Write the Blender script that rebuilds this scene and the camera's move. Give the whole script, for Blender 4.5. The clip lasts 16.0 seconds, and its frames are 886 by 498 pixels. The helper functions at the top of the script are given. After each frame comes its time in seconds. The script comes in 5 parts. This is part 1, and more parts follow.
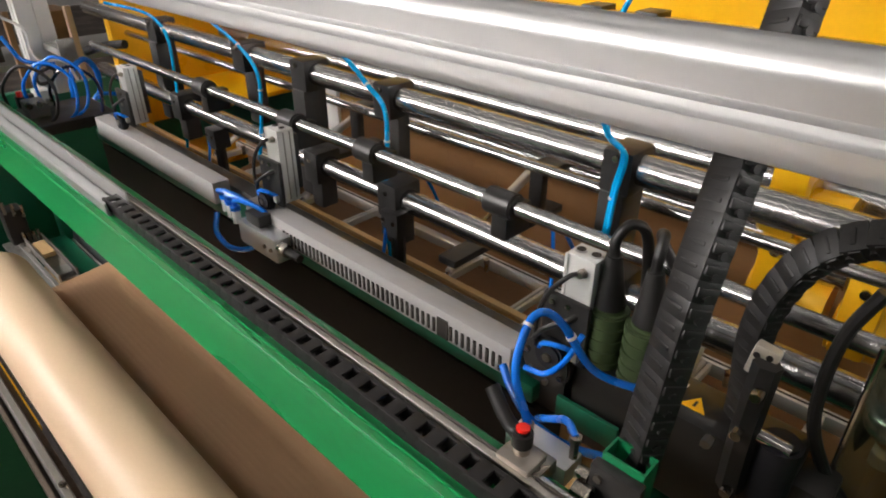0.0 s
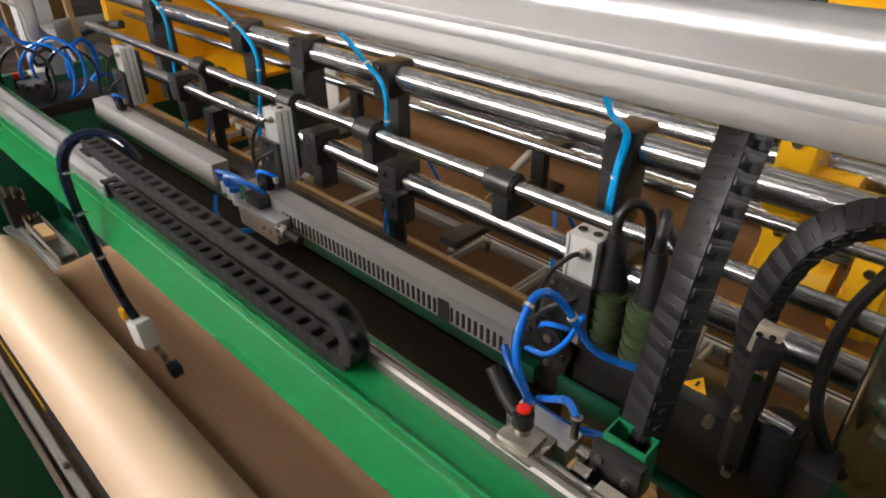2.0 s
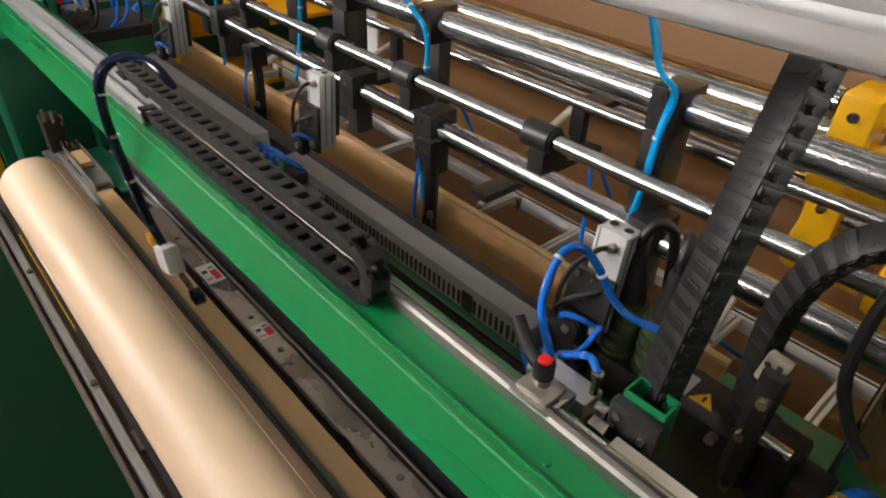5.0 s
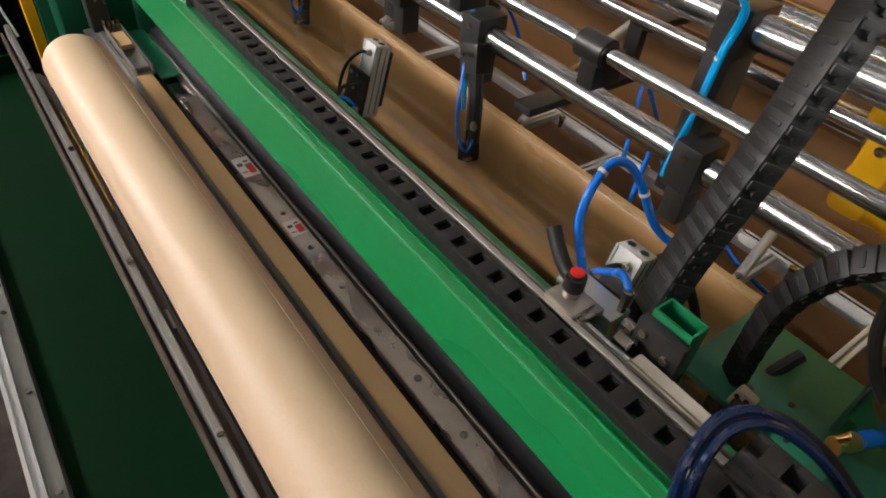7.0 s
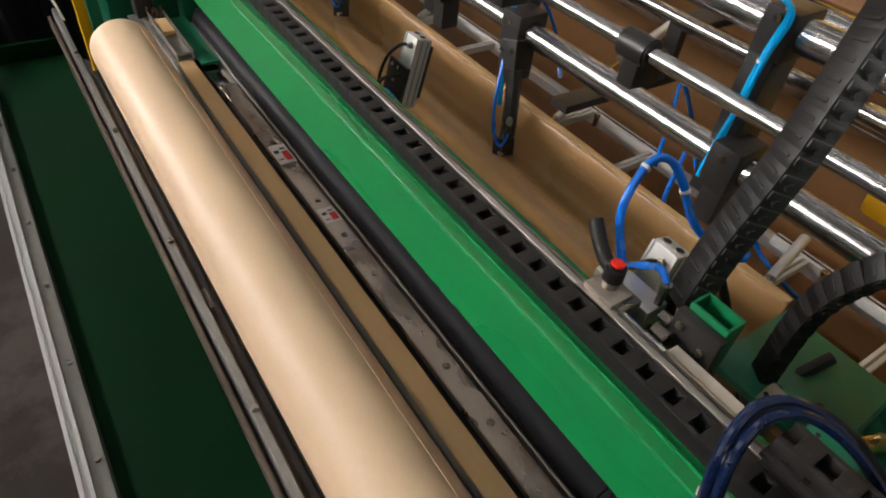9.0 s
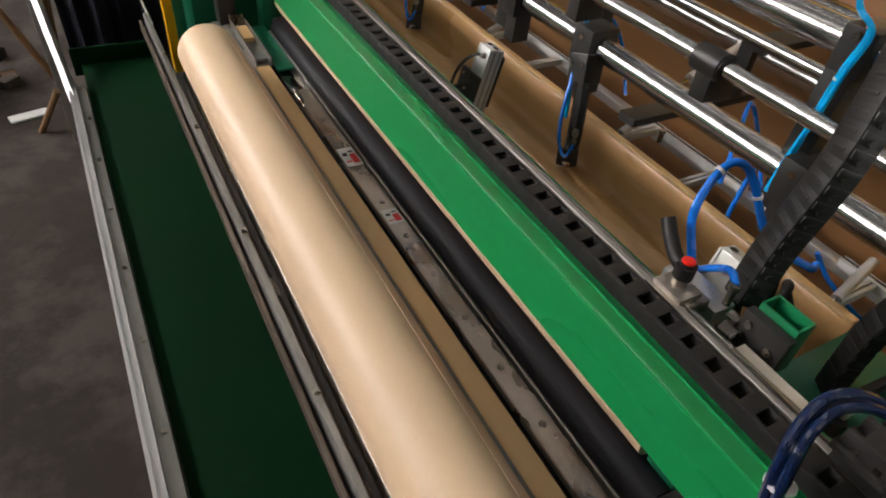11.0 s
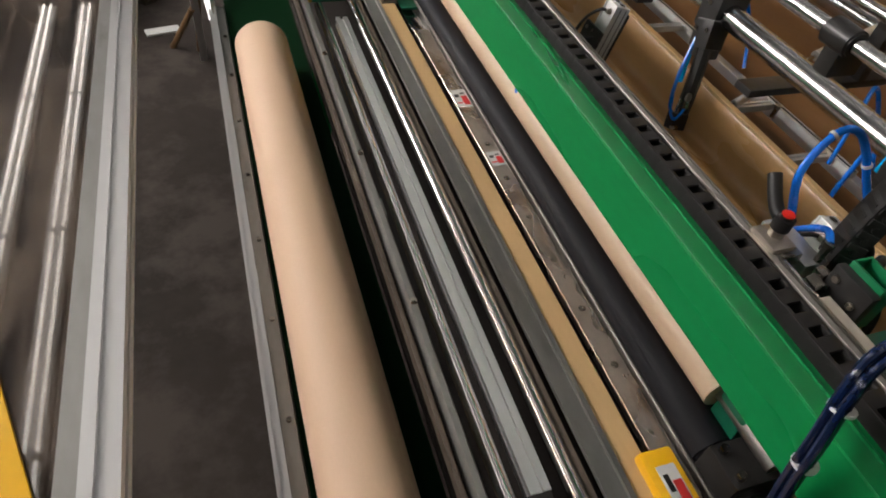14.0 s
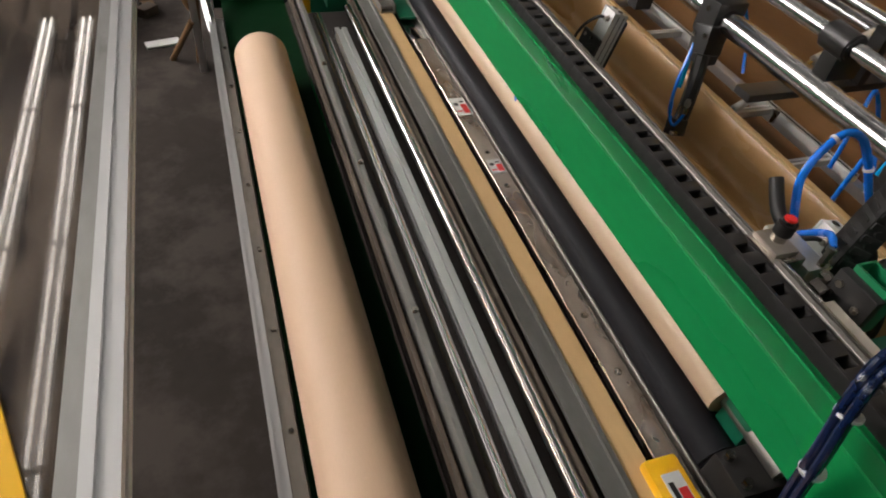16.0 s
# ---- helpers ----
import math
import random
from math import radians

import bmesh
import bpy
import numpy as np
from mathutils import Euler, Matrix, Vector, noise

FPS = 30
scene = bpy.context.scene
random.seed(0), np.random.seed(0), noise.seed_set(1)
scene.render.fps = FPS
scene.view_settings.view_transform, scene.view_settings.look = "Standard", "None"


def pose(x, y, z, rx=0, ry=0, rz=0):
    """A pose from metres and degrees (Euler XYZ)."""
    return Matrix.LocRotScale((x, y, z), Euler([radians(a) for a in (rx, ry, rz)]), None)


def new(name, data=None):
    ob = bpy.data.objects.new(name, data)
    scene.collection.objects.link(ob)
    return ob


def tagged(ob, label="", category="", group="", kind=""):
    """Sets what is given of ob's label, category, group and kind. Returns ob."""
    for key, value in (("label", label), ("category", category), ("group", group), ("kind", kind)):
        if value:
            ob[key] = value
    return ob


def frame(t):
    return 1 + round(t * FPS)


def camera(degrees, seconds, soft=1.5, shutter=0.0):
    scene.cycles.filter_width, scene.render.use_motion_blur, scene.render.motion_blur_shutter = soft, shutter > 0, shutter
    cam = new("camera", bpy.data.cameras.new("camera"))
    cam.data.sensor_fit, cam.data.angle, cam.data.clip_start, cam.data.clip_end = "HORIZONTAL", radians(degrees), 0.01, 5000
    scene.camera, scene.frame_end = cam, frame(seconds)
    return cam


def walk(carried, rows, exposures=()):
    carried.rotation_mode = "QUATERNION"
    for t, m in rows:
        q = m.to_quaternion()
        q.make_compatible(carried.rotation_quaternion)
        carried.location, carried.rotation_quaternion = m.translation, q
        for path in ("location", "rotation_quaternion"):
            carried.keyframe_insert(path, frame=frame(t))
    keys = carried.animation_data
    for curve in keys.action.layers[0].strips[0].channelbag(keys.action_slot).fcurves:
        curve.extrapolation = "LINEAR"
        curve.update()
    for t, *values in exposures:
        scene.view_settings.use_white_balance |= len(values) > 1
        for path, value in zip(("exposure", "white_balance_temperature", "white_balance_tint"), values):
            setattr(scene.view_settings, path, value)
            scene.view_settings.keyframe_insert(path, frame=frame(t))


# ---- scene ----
cam = camera(70.26, 16.0, soft=1.9, shutter=0.4)
PATH = [
    (0.0, -0.3374, -0.2297, 1.6499, 60.47, -0.02, -45.83),
    (0.5, -0.3366, -0.2301, 1.6501, 60.22, 0.02, -45.29),
    (1.0, -0.3367, -0.2288, 1.6471, 60.44, 0.06, -45.52),
    (1.5, -0.3321, -0.2290, 1.6470, 59.59, 0.83, -45.87),
    (2.0, -0.3323, -0.2278, 1.6454, 58.80, 0.30, -45.78),
    (2.5, -0.3319, -0.2273, 1.6473, 58.86, 0.22, -45.54),
    (3.0, -0.3330, -0.2267, 1.6429, 58.99, -0.25, -45.08),
    (3.5, -0.3328, -0.2269, 1.6452, 58.80, -0.43, -45.02),
    (4.0, -0.3319, -0.2268, 1.6394, 57.86, -0.69, -44.47),
    (4.5, -0.3363, -0.2247, 1.6315, 55.89, -2.01, -42.79),
    (5.0, -0.3374, -0.2256, 1.6286, 55.15, -2.15, -41.46),
    (7.5, -0.3496, -0.2250, 1.6100, 46.78, -4.86, -35.56),
    (8.0, -0.3528, -0.2244, 1.6163, 46.84, -4.70, -35.24),
    (10.5, -0.4202, -0.2403, 1.6117, 48.22, -6.00, -29.91),
    (11.0, -0.4280, -0.2504, 1.6095, 48.49, -5.16, -28.21),
    (11.5, -0.4587, -0.2869, 1.6308, 48.40, -6.57, -26.33),
    (12.0, -0.4798, -0.3130, 1.6399, 48.33, -6.04, -27.32),
    (12.5, -0.4929, -0.3256, 1.6467, 48.46, -6.25, -27.33),
    (13.0, -0.5005, -0.3232, 1.6380, 47.76, -5.41, -24.41),
    (13.5, -0.5056, -0.3221, 1.6295, 44.85, -6.02, -20.60),
    (14.0, -0.5064, -0.3158, 1.6244, 43.93, -6.43, -17.73),
    (14.5, -0.5104, -0.3223, 1.6270, 44.28, -6.61, -17.10),
    (15.0, -0.5083, -0.3194, 1.6215, 43.40, -5.87, -16.76),
    (15.5, -0.5069, -0.3113, 1.6201, 43.34, -5.60, -16.78),
    (16.0, -0.5054, -0.3139, 1.6228, 44.72, -5.90, -18.12),
]
EXPOSURES = [(0.0, -0.26), (4.0, -0.22), (5.0, -0.28), (7.5, -0.38), (12.0, -0.5), (14.0, -0.62), (16.0, -0.58)]
LAMP_ROWS = (-2.57, -2.11, 0.9, 3.2)
WIN_Z0, WIN_Z1 = 2.95, 4.0

walk(cam, [(t, pose(x, y, z, a, b, c)) for t, x, y, z, a, b, c in PATH],
     exposures=EXPOSURES)

# ---------------------------------------------------------------- world and light
world = bpy.data.worlds.new("hall_daylight")
scene.world = world
world.use_nodes = True
wn = world.node_tree.nodes
sky = wn.new("ShaderNodeTexSky")
sky.sky_type, sky.sun_disc = "NISHITA", False
sky.sun_elevation, sky.sun_rotation = radians(45), radians(120)
world.node_tree.links.new(sky.outputs[0], wn["Background"].inputs[0])
wn["Background"].inputs[1].default_value = 0.08
WINDOW_GLOW, LAMP_GLOW = 50.0, 9.0


# ---------------------------------------------------------------- mesh helpers
def bm_box(bm, x0, x1, y0, y1, z0, z1, bev=0.0, rot=None, at=None):
    """A box, bevelled when asked; rot turns it about at."""
    r = bmesh.ops.create_cube(bm, size=1.0)
    vs = r["verts"]
    c = Vector(((x0 + x1) / 2, (y0 + y1) / 2, (z0 + z1) / 2))
    for v in vs:
        v.co = Vector((v.co.x * (x1 - x0), v.co.y * (y1 - y0), v.co.z * (z1 - z0))) + c
    if rot is not None:
        p = Vector(at) if at is not None else c
        for v in vs:
            v.co = rot @ (v.co - p) + p
    if bev > 0:
        es = list({e for v in vs for e in v.link_edges})
        bmesh.ops.bevel(bm, geom=es, offset=bev, segments=2, profile=0.6, affect="EDGES")
    return bm


def box(x0, x1, y0, y1, z0, z1, bev=0.0, rot=None, at=None):
    return bm_box(bmesh.new(), x0, x1, y0, y1, z0, z1, bev, rot, at)


def bm_cyl(bm, a, b, r, n=24, r2=None, bev=0.0):
    a, b = Vector(a), Vector(b)
    d = b - a
    m = Matrix.Translation((a + b) / 2) @ d.to_track_quat("Z", "Y").to_matrix().to_4x4()
    r_ = bmesh.ops.create_cone(bm, cap_ends=True, segments=n, radius1=r, radius2=r if r2 is None else r2,
                               depth=d.length, matrix=m)
    caps = [f for f in {f for v in r_["verts"] for f in v.link_faces} if len(f.verts) > 4]
    if bev > 0:
        es = list({e for f in caps for e in f.edges})
        bmesh.ops.bevel(bm, geom=es, offset=bev, segments=2, affect="EDGES")
    return bm


def cyl(a, b, r, n=24, r2=None, bev=0.0):
    return bm_cyl(bmesh.new(), a, b, r, n, r2, bev)


def spline(points, steps=8):
    """A smooth line through the points."""
    P = [Vector(p) for p in points]
    P = [P[0] * 2 - P[1]] + P + [P[-1] * 2 - P[-2]]
    out = []
    for i in range(1, len(P) - 2):
        for s in range(steps):
            u = s / steps
            a, b, c, d = P[i - 1:i + 3]
            out.append(0.5 * (2 * b + (c - a) * u + (2 * a - 5 * b + 4 * c - d) * u * u
                              + (3 * b - a - 3 * c + d) * u ** 3))
    out.append(P[-2])
    return out


def bm_tube(bm, points, r, n=10, steps=8):
    line = spline(points, steps) if steps > 1 else [Vector(p) for p in points]
    rings, up = [], None
    for i, p in enumerate(line):
        t = (line[min(i + 1, len(line) - 1)] - line[max(i - 1, 0)]).normalized()
        if up is None:
            up = t.orthogonal().normalized()
        up = (up - t * up.dot(t)).normalized()
        side = t.cross(up)
        rings.append([bm.verts.new(p + r * (math.cos(2 * math.pi * k / n) * up + math.sin(2 * math.pi * k / n) * side))
                      for k in range(n)])
    for a, b in zip(rings, rings[1:]):
        for k in range(n):
            bm.faces.new((a[k], a[(k + 1) % n], b[(k + 1) % n], b[k]))
    bm.faces.new(rings[0][::-1])
    bm.faces.new(rings[-1])
    return bm


def tube(points, r, n=10, steps=8):
    return bm_tube(bmesh.new(), points, r, n, steps)


def bm_profile(bm, pts, y0, y1, closed=True, cuts=1):
    """A profile of (x, z) drawn out along y."""
    rows = []
    for k in range(cuts + 1):
        y = y0 + (y1 - y0) * k / cuts
        rows.append([bm.verts.new((x, y, z)) for x, z in pts])
    n = len(pts)
    for a, b in zip(rows, rows[1:]):
        for i in range(n if closed else n - 1):
            j = (i + 1) % n
            bm.faces.new((a[i], a[j], b[j], b[i]))
    if closed:
        bm.faces.new(rows[0][::-1])
        bm.faces.new(rows[-1])
    bmesh.ops.recalc_face_normals(bm, faces=bm.faces)
    return bm


def profile(pts, y0, y1, closed=True, cuts=1):
    return bm_profile(bmesh.new(), pts, y0, y1, closed, cuts)


def arc(cx, cz, r, a0, a1, n):
    return [(cx + r * math.cos(radians(a0 + (a1 - a0) * i / n)), cz + r * math.sin(radians(a0 + (a1 - a0) * i / n)))
            for i in range(n + 1)]


def mesh_of(name, bm, mat):
    me = bpy.data.meshes.new(name)
    bm.normal_update()
    bm.to_mesh(me)
    bm.free()
    me.materials.append(mat)
    for p in me.polygons:
        p.use_smooth = True
    me.set_sharp_from_angle(angle=radians(32))
    return me


def part(name, bm, mat, parent=None, label=""):
    ob = new(name, mesh_of(name, bm, mat))
    if parent is not None:
        ob.parent = parent
    if label:
        tagged(ob, label)
    return ob


def share(name, me, m, parent):
    ob = new(name, me)
    ob.parent = parent
    ob.matrix_basis = m
    return ob


def thing(name, label, category, group="", kind="", at=(0, 0, 0)):
    ob = new(name)
    ob.empty_display_size = 0.05
    ob.location = at
    return tagged(ob, label, category, group, kind)


def frame_profile(bm, x0, x1, z0, z1, y0, y1, slot=0.008, lip=0.006):
    """A slotted aluminium extrusion along y: a square with a groove in each side."""
    cx, cz = (x0 + x1) / 2, (z0 + z1) / 2
    s, d = slot / 2, lip
    pts = [(x0, z0), (cx - s, z0), (cx - s, z0 + d), (cx + s, z0 + d), (cx + s, z0), (x1, z0),
           (x1, cz - s), (x1 - d, cz - s), (x1 - d, cz + s), (x1, cz + s), (x1, z1),
           (cx + s, z1), (cx + s, z1 - d), (cx - s, z1 - d), (cx - s, z1), (x0, z1),
           (x0, cz + s), (x0 + d, cz + s), (x0 + d, cz - s), (x0, cz - s)]
    return bm_profile(bm, pts, y0, y1)


# ---------------------------------------------------------------- materials
def material(name, base, rough=0.5, metal=0.0, var=0.12, scale=8.0, stretch=(1, 1, 1), bump=0.05, bump_scale=60.0,
             spots=None, coat=0.0, rough_var=0.1, fine=120.0, trans=0.0, alpha=1.0, sheen=0.0, spec=0.5):
    """A surface with colour variation at two scales, uneven gloss and fine relief, in object space."""
    m = bpy.data.materials.new(name)
    m.use_nodes = True
    nt = m.node_tree
    N, L = nt.nodes, nt.links
    b = N["Principled BSDF"]
    tc = N.new("ShaderNodeTexCoord")
    mp = N.new("ShaderNodeMapping")
    mp.inputs["Scale"].default_value = stretch
    L.new(tc.outputs["Object"], mp.inputs["Vector"])
    n1, n2 = N.new("ShaderNodeTexNoise"), N.new("ShaderNodeTexNoise")
    n1.inputs["Scale"].default_value, n1.inputs["Detail"].default_value = scale, 5
    n2.inputs["Scale"].default_value, n2.inputs["Detail"].default_value = fine, 3
    for n in (n1, n2):
        L.new(mp.outputs[0], n.inputs["Vector"])
    add = N.new("ShaderNodeMath")
    add.operation = "MULTIPLY_ADD"
    add.inputs[1].default_value = 0.35
    L.new(n2.outputs[0], add.inputs[0])
    L.new(n1.outputs[0], add.inputs[2])
    ramp = N.new("ShaderNodeValToRGB")
    c = Vector(base)
    ramp.color_ramp.elements[0].position, ramp.color_ramp.elements[1].position = 0.42, 0.95
    ramp.color_ramp.elements[0].color = (*(c * (1 - var)), 1)
    ramp.color_ramp.elements[1].color = (*[min(1.0, v * (1 + var)) for v in c], 1)
    L.new(add.outputs[0], ramp.inputs[0])
    col = ramp.outputs[0]
    if spots is not None:
        s_col, s_scale, s_edge, s_amount = spots
        n3 = N.new("ShaderNodeTexNoise")
        n3.inputs["Scale"].default_value, n3.inputs["Detail"].default_value = s_scale, 8
        n3.inputs["Roughness"].default_value = 0.65
        L.new(mp.outputs[0], n3.inputs["Vector"])
        r3 = N.new("ShaderNodeValToRGB")
        r3.color_ramp.elements[0].position, r3.color_ramp.elements[1].position = s_edge, s_edge + 0.12
        r3.color_ramp.elements[0].color = (0, 0, 0, 1)
        r3.color_ramp.elements[1].color = (s_amount, s_amount, s_amount, 1)
        L.new(n3.outputs[0], r3.inputs[0])
        mx = N.new("ShaderNodeMix")
        mx.data_type = "RGBA"
        mx.inputs["B"].default_value = (*s_col, 1)
        L.new(r3.outputs[0], mx.inputs["Factor"])
        L.new(col, mx.inputs["A"])
        col = mx.outputs["Result"]
    L.new(col, b.inputs["Base Color"])
    mr = N.new("ShaderNodeMapRange")
    mr.inputs["From Min"].default_value, mr.inputs["From Max"].default_value = 0.3, 0.75
    mr.inputs["To Min"].default_value = max(0.02, rough - rough_var)
    mr.inputs["To Max"].default_value = min(1.0, rough + rough_var)
    L.new(n1.outputs[0], mr.inputs["Value"])
    L.new(mr.outputs[0], b.inputs["Roughness"])
    if bump > 0:
        n4 = N.new("ShaderNodeTexNoise")
        n4.inputs["Scale"].default_value, n4.inputs["Detail"].default_value = bump_scale, 4
        L.new(mp.outputs[0], n4.inputs["Vector"])
        bp = N.new("ShaderNodeBump")
        bp.inputs["Strength"].default_value, bp.inputs["Distance"].default_value = bump, 0.01
        L.new(n4.outputs[0], bp.inputs["Height"])
        L.new(bp.outputs[0], b.inputs["Normal"])
    b.inputs["Metallic"].default_value = metal
    b.inputs["Coat Weight"].default_value = coat
    b.inputs["Coat Roughness"].default_value = 0.12
    b.inputs["Transmission Weight"].default_value = trans
    b.inputs["Specular IOR Level"].default_value = spec
    return m


def glow(name, colour, strength):
    m = bpy.data.materials.new(name)
    m.use_nodes = True
    b = m.node_tree.nodes["Principled BSDF"]
    b.inputs["Base Color"].default_value = (*colour, 1)
    b.inputs["Emission Color"].default_value = (*colour, 1)
    b.inputs["Emission Strength"].default_value = strength
    return m


LONG = (1, 0.06, 1)     # grain that runs along the machine
M_GREEN = material("green_enamel", (0.005, 0.205, 0.056), 0.26, var=0.16, scale=3, stretch=(1, 0.3, 1), bump=0.012, coat=0.25, spec=0.35,
                   spots=((0.004, 0.15, 0.045), 10, 0.68, 0.3))
# dark green sheet; the base also carries some of the near end's shade
M_GREEN_DK = material("green_tray_sheet_shaded", (0.0015, 0.019, 0.0055), 0.75, var=0.2, scale=3, bump=0.04,
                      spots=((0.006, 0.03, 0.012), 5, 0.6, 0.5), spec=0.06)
M_GREEN_PLATE = material("teal_green_paint", (0.01, 0.15, 0.08), 0.4, var=0.15, scale=6, bump=0.03)
M_GREEN_TUBE = material("emerald_enamel", (0.006, 0.16, 0.06), 0.35, var=0.15, scale=10, bump=0.02, coat=0.2)
M_SLIDE = material("machined_slide", (0.66, 0.60, 0.50), 0.34, 0.5, var=0.1, scale=9, stretch=(1, 0.2, 1), bump=0.02, spots=((0.4, 0.33, 0.25), 16, 0.6, 0.5))
M_YELLOW = material("yellow_enamel", (0.92, 0.49, 0.008), 0.35, var=0.08, scale=5, bump=0.02, coat=0.2,
                    spots=((0.45, 0.2, 0.01), 12, 0.66, 0.5))
M_KRAFT = material("pale_kraft_paper", (0.70, 0.51, 0.335), 0.44, var=0.06, scale=2.5, stretch=(1, 0.35, 1), bump=0.03,
                   bump_scale=140, fine=300, rough_var=0.05)
M_KRAFT_BR = material("brown_kraft_paper", (0.45, 0.26, 0.10), 0.28, var=0.12, scale=3, stretch=(1, 0.3, 1), bump=0.03,
                      bump_scale=90, fine=260, rough_var=0.06)
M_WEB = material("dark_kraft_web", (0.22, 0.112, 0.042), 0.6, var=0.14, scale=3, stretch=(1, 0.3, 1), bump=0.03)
M_CHROME = material("polished_chrome", (0.60, 0.585, 0.57), 0.15, 1.0, var=0.05, scale=5, stretch=(1, 0.1, 1), bump=0.0,
                    rough_var=0.03)
M_ROD = material("satin_steel_rod", (0.42, 0.415, 0.41), 0.25, 1.0, var=0.06, scale=4, stretch=(1, 0.08, 1), bump=0.0, rough_var=0.02)
M_STEEL = material("ground_steel", (0.30, 0.28, 0.255), 0.5, 1.0, var=0.2, scale=7, stretch=(1, 0.3, 1), bump=0.03,
                   spots=((0.14, 0.1, 0.07), 10, 0.56, 0.7))
M_PLATE = material("worn_bright_plate", (0.48, 0.43, 0.375), 0.3, 0.85, var=0.2, scale=9, stretch=(1, 0.5, 1), bump=0.05,
                   bump_scale=40, spots=((0.30, 0.21, 0.14), 14, 0.54, 0.8))
M_GALV = material("dull_zinc_plate", (0.27, 0.265, 0.25), 0.5, 0.75, var=0.2, scale=8, stretch=(1, 0.3, 1), bump=0.04,
                  spots=((0.1, 0.09, 0.08), 20, 0.6, 0.6))
M_ALU = material("anodised_aluminium", (0.62, 0.62, 0.62), 0.38, 0.85, var=0.06, scale=10, stretch=LONG, bump=0.015,
                 spots=((0.4, 0.38, 0.36), 12, 0.66, 0.4))
M_ALU_SATIN = material("satin_aluminium", (0.56, 0.56, 0.56), 0.36, 0.7, var=0.04, scale=4, stretch=LONG, bump=0.008)
M_RUST = material("soiled_steel_lip", (0.12, 0.095, 0.075), 0.6, 0.5, var=0.35, scale=9, stretch=(1, 0.4, 1), bump=0.1,
                  spots=((0.3, 0.26, 0.2), 22, 0.58, 0.5))
M_LIP = material("oily_brown_steel", (0.06, 0.045, 0.035), 0.7, 0.1, var=0.35, scale=9, stretch=(1, 0.4, 1), bump=0.08, spec=0.2,
                 spots=((0.14, 0.11, 0.08), 22, 0.6, 0.5))
M_BLACK = material("blackened_steel", (0.028, 0.0265, 0.0255), 0.42, 0.3, var=0.3, scale=14, bump=0.04, spec=0.5,
                   spots=((0.035, 0.03, 0.027), 30, 0.6, 0.5))
M_RUBBER = material("black_rubber", (0.011, 0.011, 0.014), 0.55, spec=0.25, var=0.25, scale=10, stretch=(1, 0.2, 1), bump=0.03)
M_PLASTIC = material("black_nylon", (0.010, 0.009, 0.0085), 0.5, var=0.3, scale=18, bump=0.05,
                     spots=((0.03, 0.026, 0.022), 26, 0.62, 0.4))
M_LINK = material("dusty_nylon_link", (0.014, 0.0125, 0.012), 0.55, var=0.3, scale=18, bump=0.05, spots=((0.09, 0.08, 0.07), 30, 0.6, 0.4))
M_STRIP = material("pale_wood_strip", (0.60, 0.40, 0.19), 0.5, var=0.1, scale=6, stretch=(1, 0.1, 1), bump=0.03, rough_var=0.06)
M_PROFILE = material("pale_anodised_profile", (0.62, 0.62, 0.60), 0.4, 0.3, var=0.06, scale=6, stretch=LONG, bump=0.01)
M_TAIL = material("kraft_paper_back", (0.68, 0.472, 0.32), 0.62, var=0.06, scale=2.5, stretch=(1, 0.35, 1), bump=0.03, bump_scale=140, fine=300, rough_var=0.05)
# same paper as the roll; shade of roll and beam put into this darker colour
M_TAIL_IN = material("shaded_kraft_inner_face", (0.39, 0.235, 0.125), 0.62, var=0.08, scale=2.5, stretch=(1, 0.35, 1), bump=0.03, bump_scale=140, fine=300, rough_var=0.05)
# near-black: shade inside gaps, holes and slots is put into the colour
M_DARK = material("near_black_interior", (0.018, 0.013, 0.01), 0.75, var=0.4, scale=5, bump=0.06)
M_BLUE = material("blue_air_hose", (0.006, 0.17, 0.72), 0.25, var=0.08, scale=20, bump=0.0, coat=0.4)
M_CYAN = material("cyan_air_hose", (0.0, 0.36, 0.78), 0.25, var=0.08, scale=20, bump=0.0, coat=0.4)
M_NAVY = material("dark_blue_hose", (0.004, 0.013, 0.05), 0.2, var=0.15, scale=20, bump=0.0, coat=0.5)
M_WHITE = material("white_plastic", (0.66, 0.66, 0.64), 0.45, var=0.05, scale=10, bump=0.02, spots=((0.45, 0.42, 0.38), 25, 0.64, 0.4))
M_RED = material("red_plastic", (0.75, 0.02, 0.012), 0.4, var=0.06, bump=0.0)
M_REDPRINT = material("red_print", (0.62, 0.03, 0.03), 0.5, var=0.06, bump=0.0)
M_BRASS = material("brass", (0.55, 0.36, 0.12), 0.3, 1.0, var=0.12, scale=20, bump=0.02)
M_NICKEL = material("nickel_fitting", (0.34, 0.31, 0.27), 0.28, 1.0, var=0.15, scale=30, bump=0.02)
M_CONCRETE = material("stained_concrete", (0.036, 0.029, 0.025), 0.8, var=0.3, scale=1.2, bump=0.12, bump_scale=30, fine=18,
                      spots=((0.072, 0.060, 0.052), 2.6, 0.47, 0.8), spec=0.12)
M_WALL = material("grey_hall_wall", (0.15, 0.142, 0.135), 0.8, var=0.15, scale=0.7, bump=0.05, bump_scale=10, fine=6)
M_CEIL = material("corrugated_roof_paint", (0.14, 0.14, 0.143), 0.7, var=0.1, scale=0.6, bump=0.03, fine=6)
M_CLOTH = material("dark_blue_cloth", (0.016, 0.017, 0.03), 0.9, var=0.4, scale=6, bump=0.3, bump_scale=20)
M_WOOD = material("old_wood", (0.19, 0.105, 0.045), 0.6, var=0.3, scale=9, stretch=(1, 1, 0.15), bump=0.1)
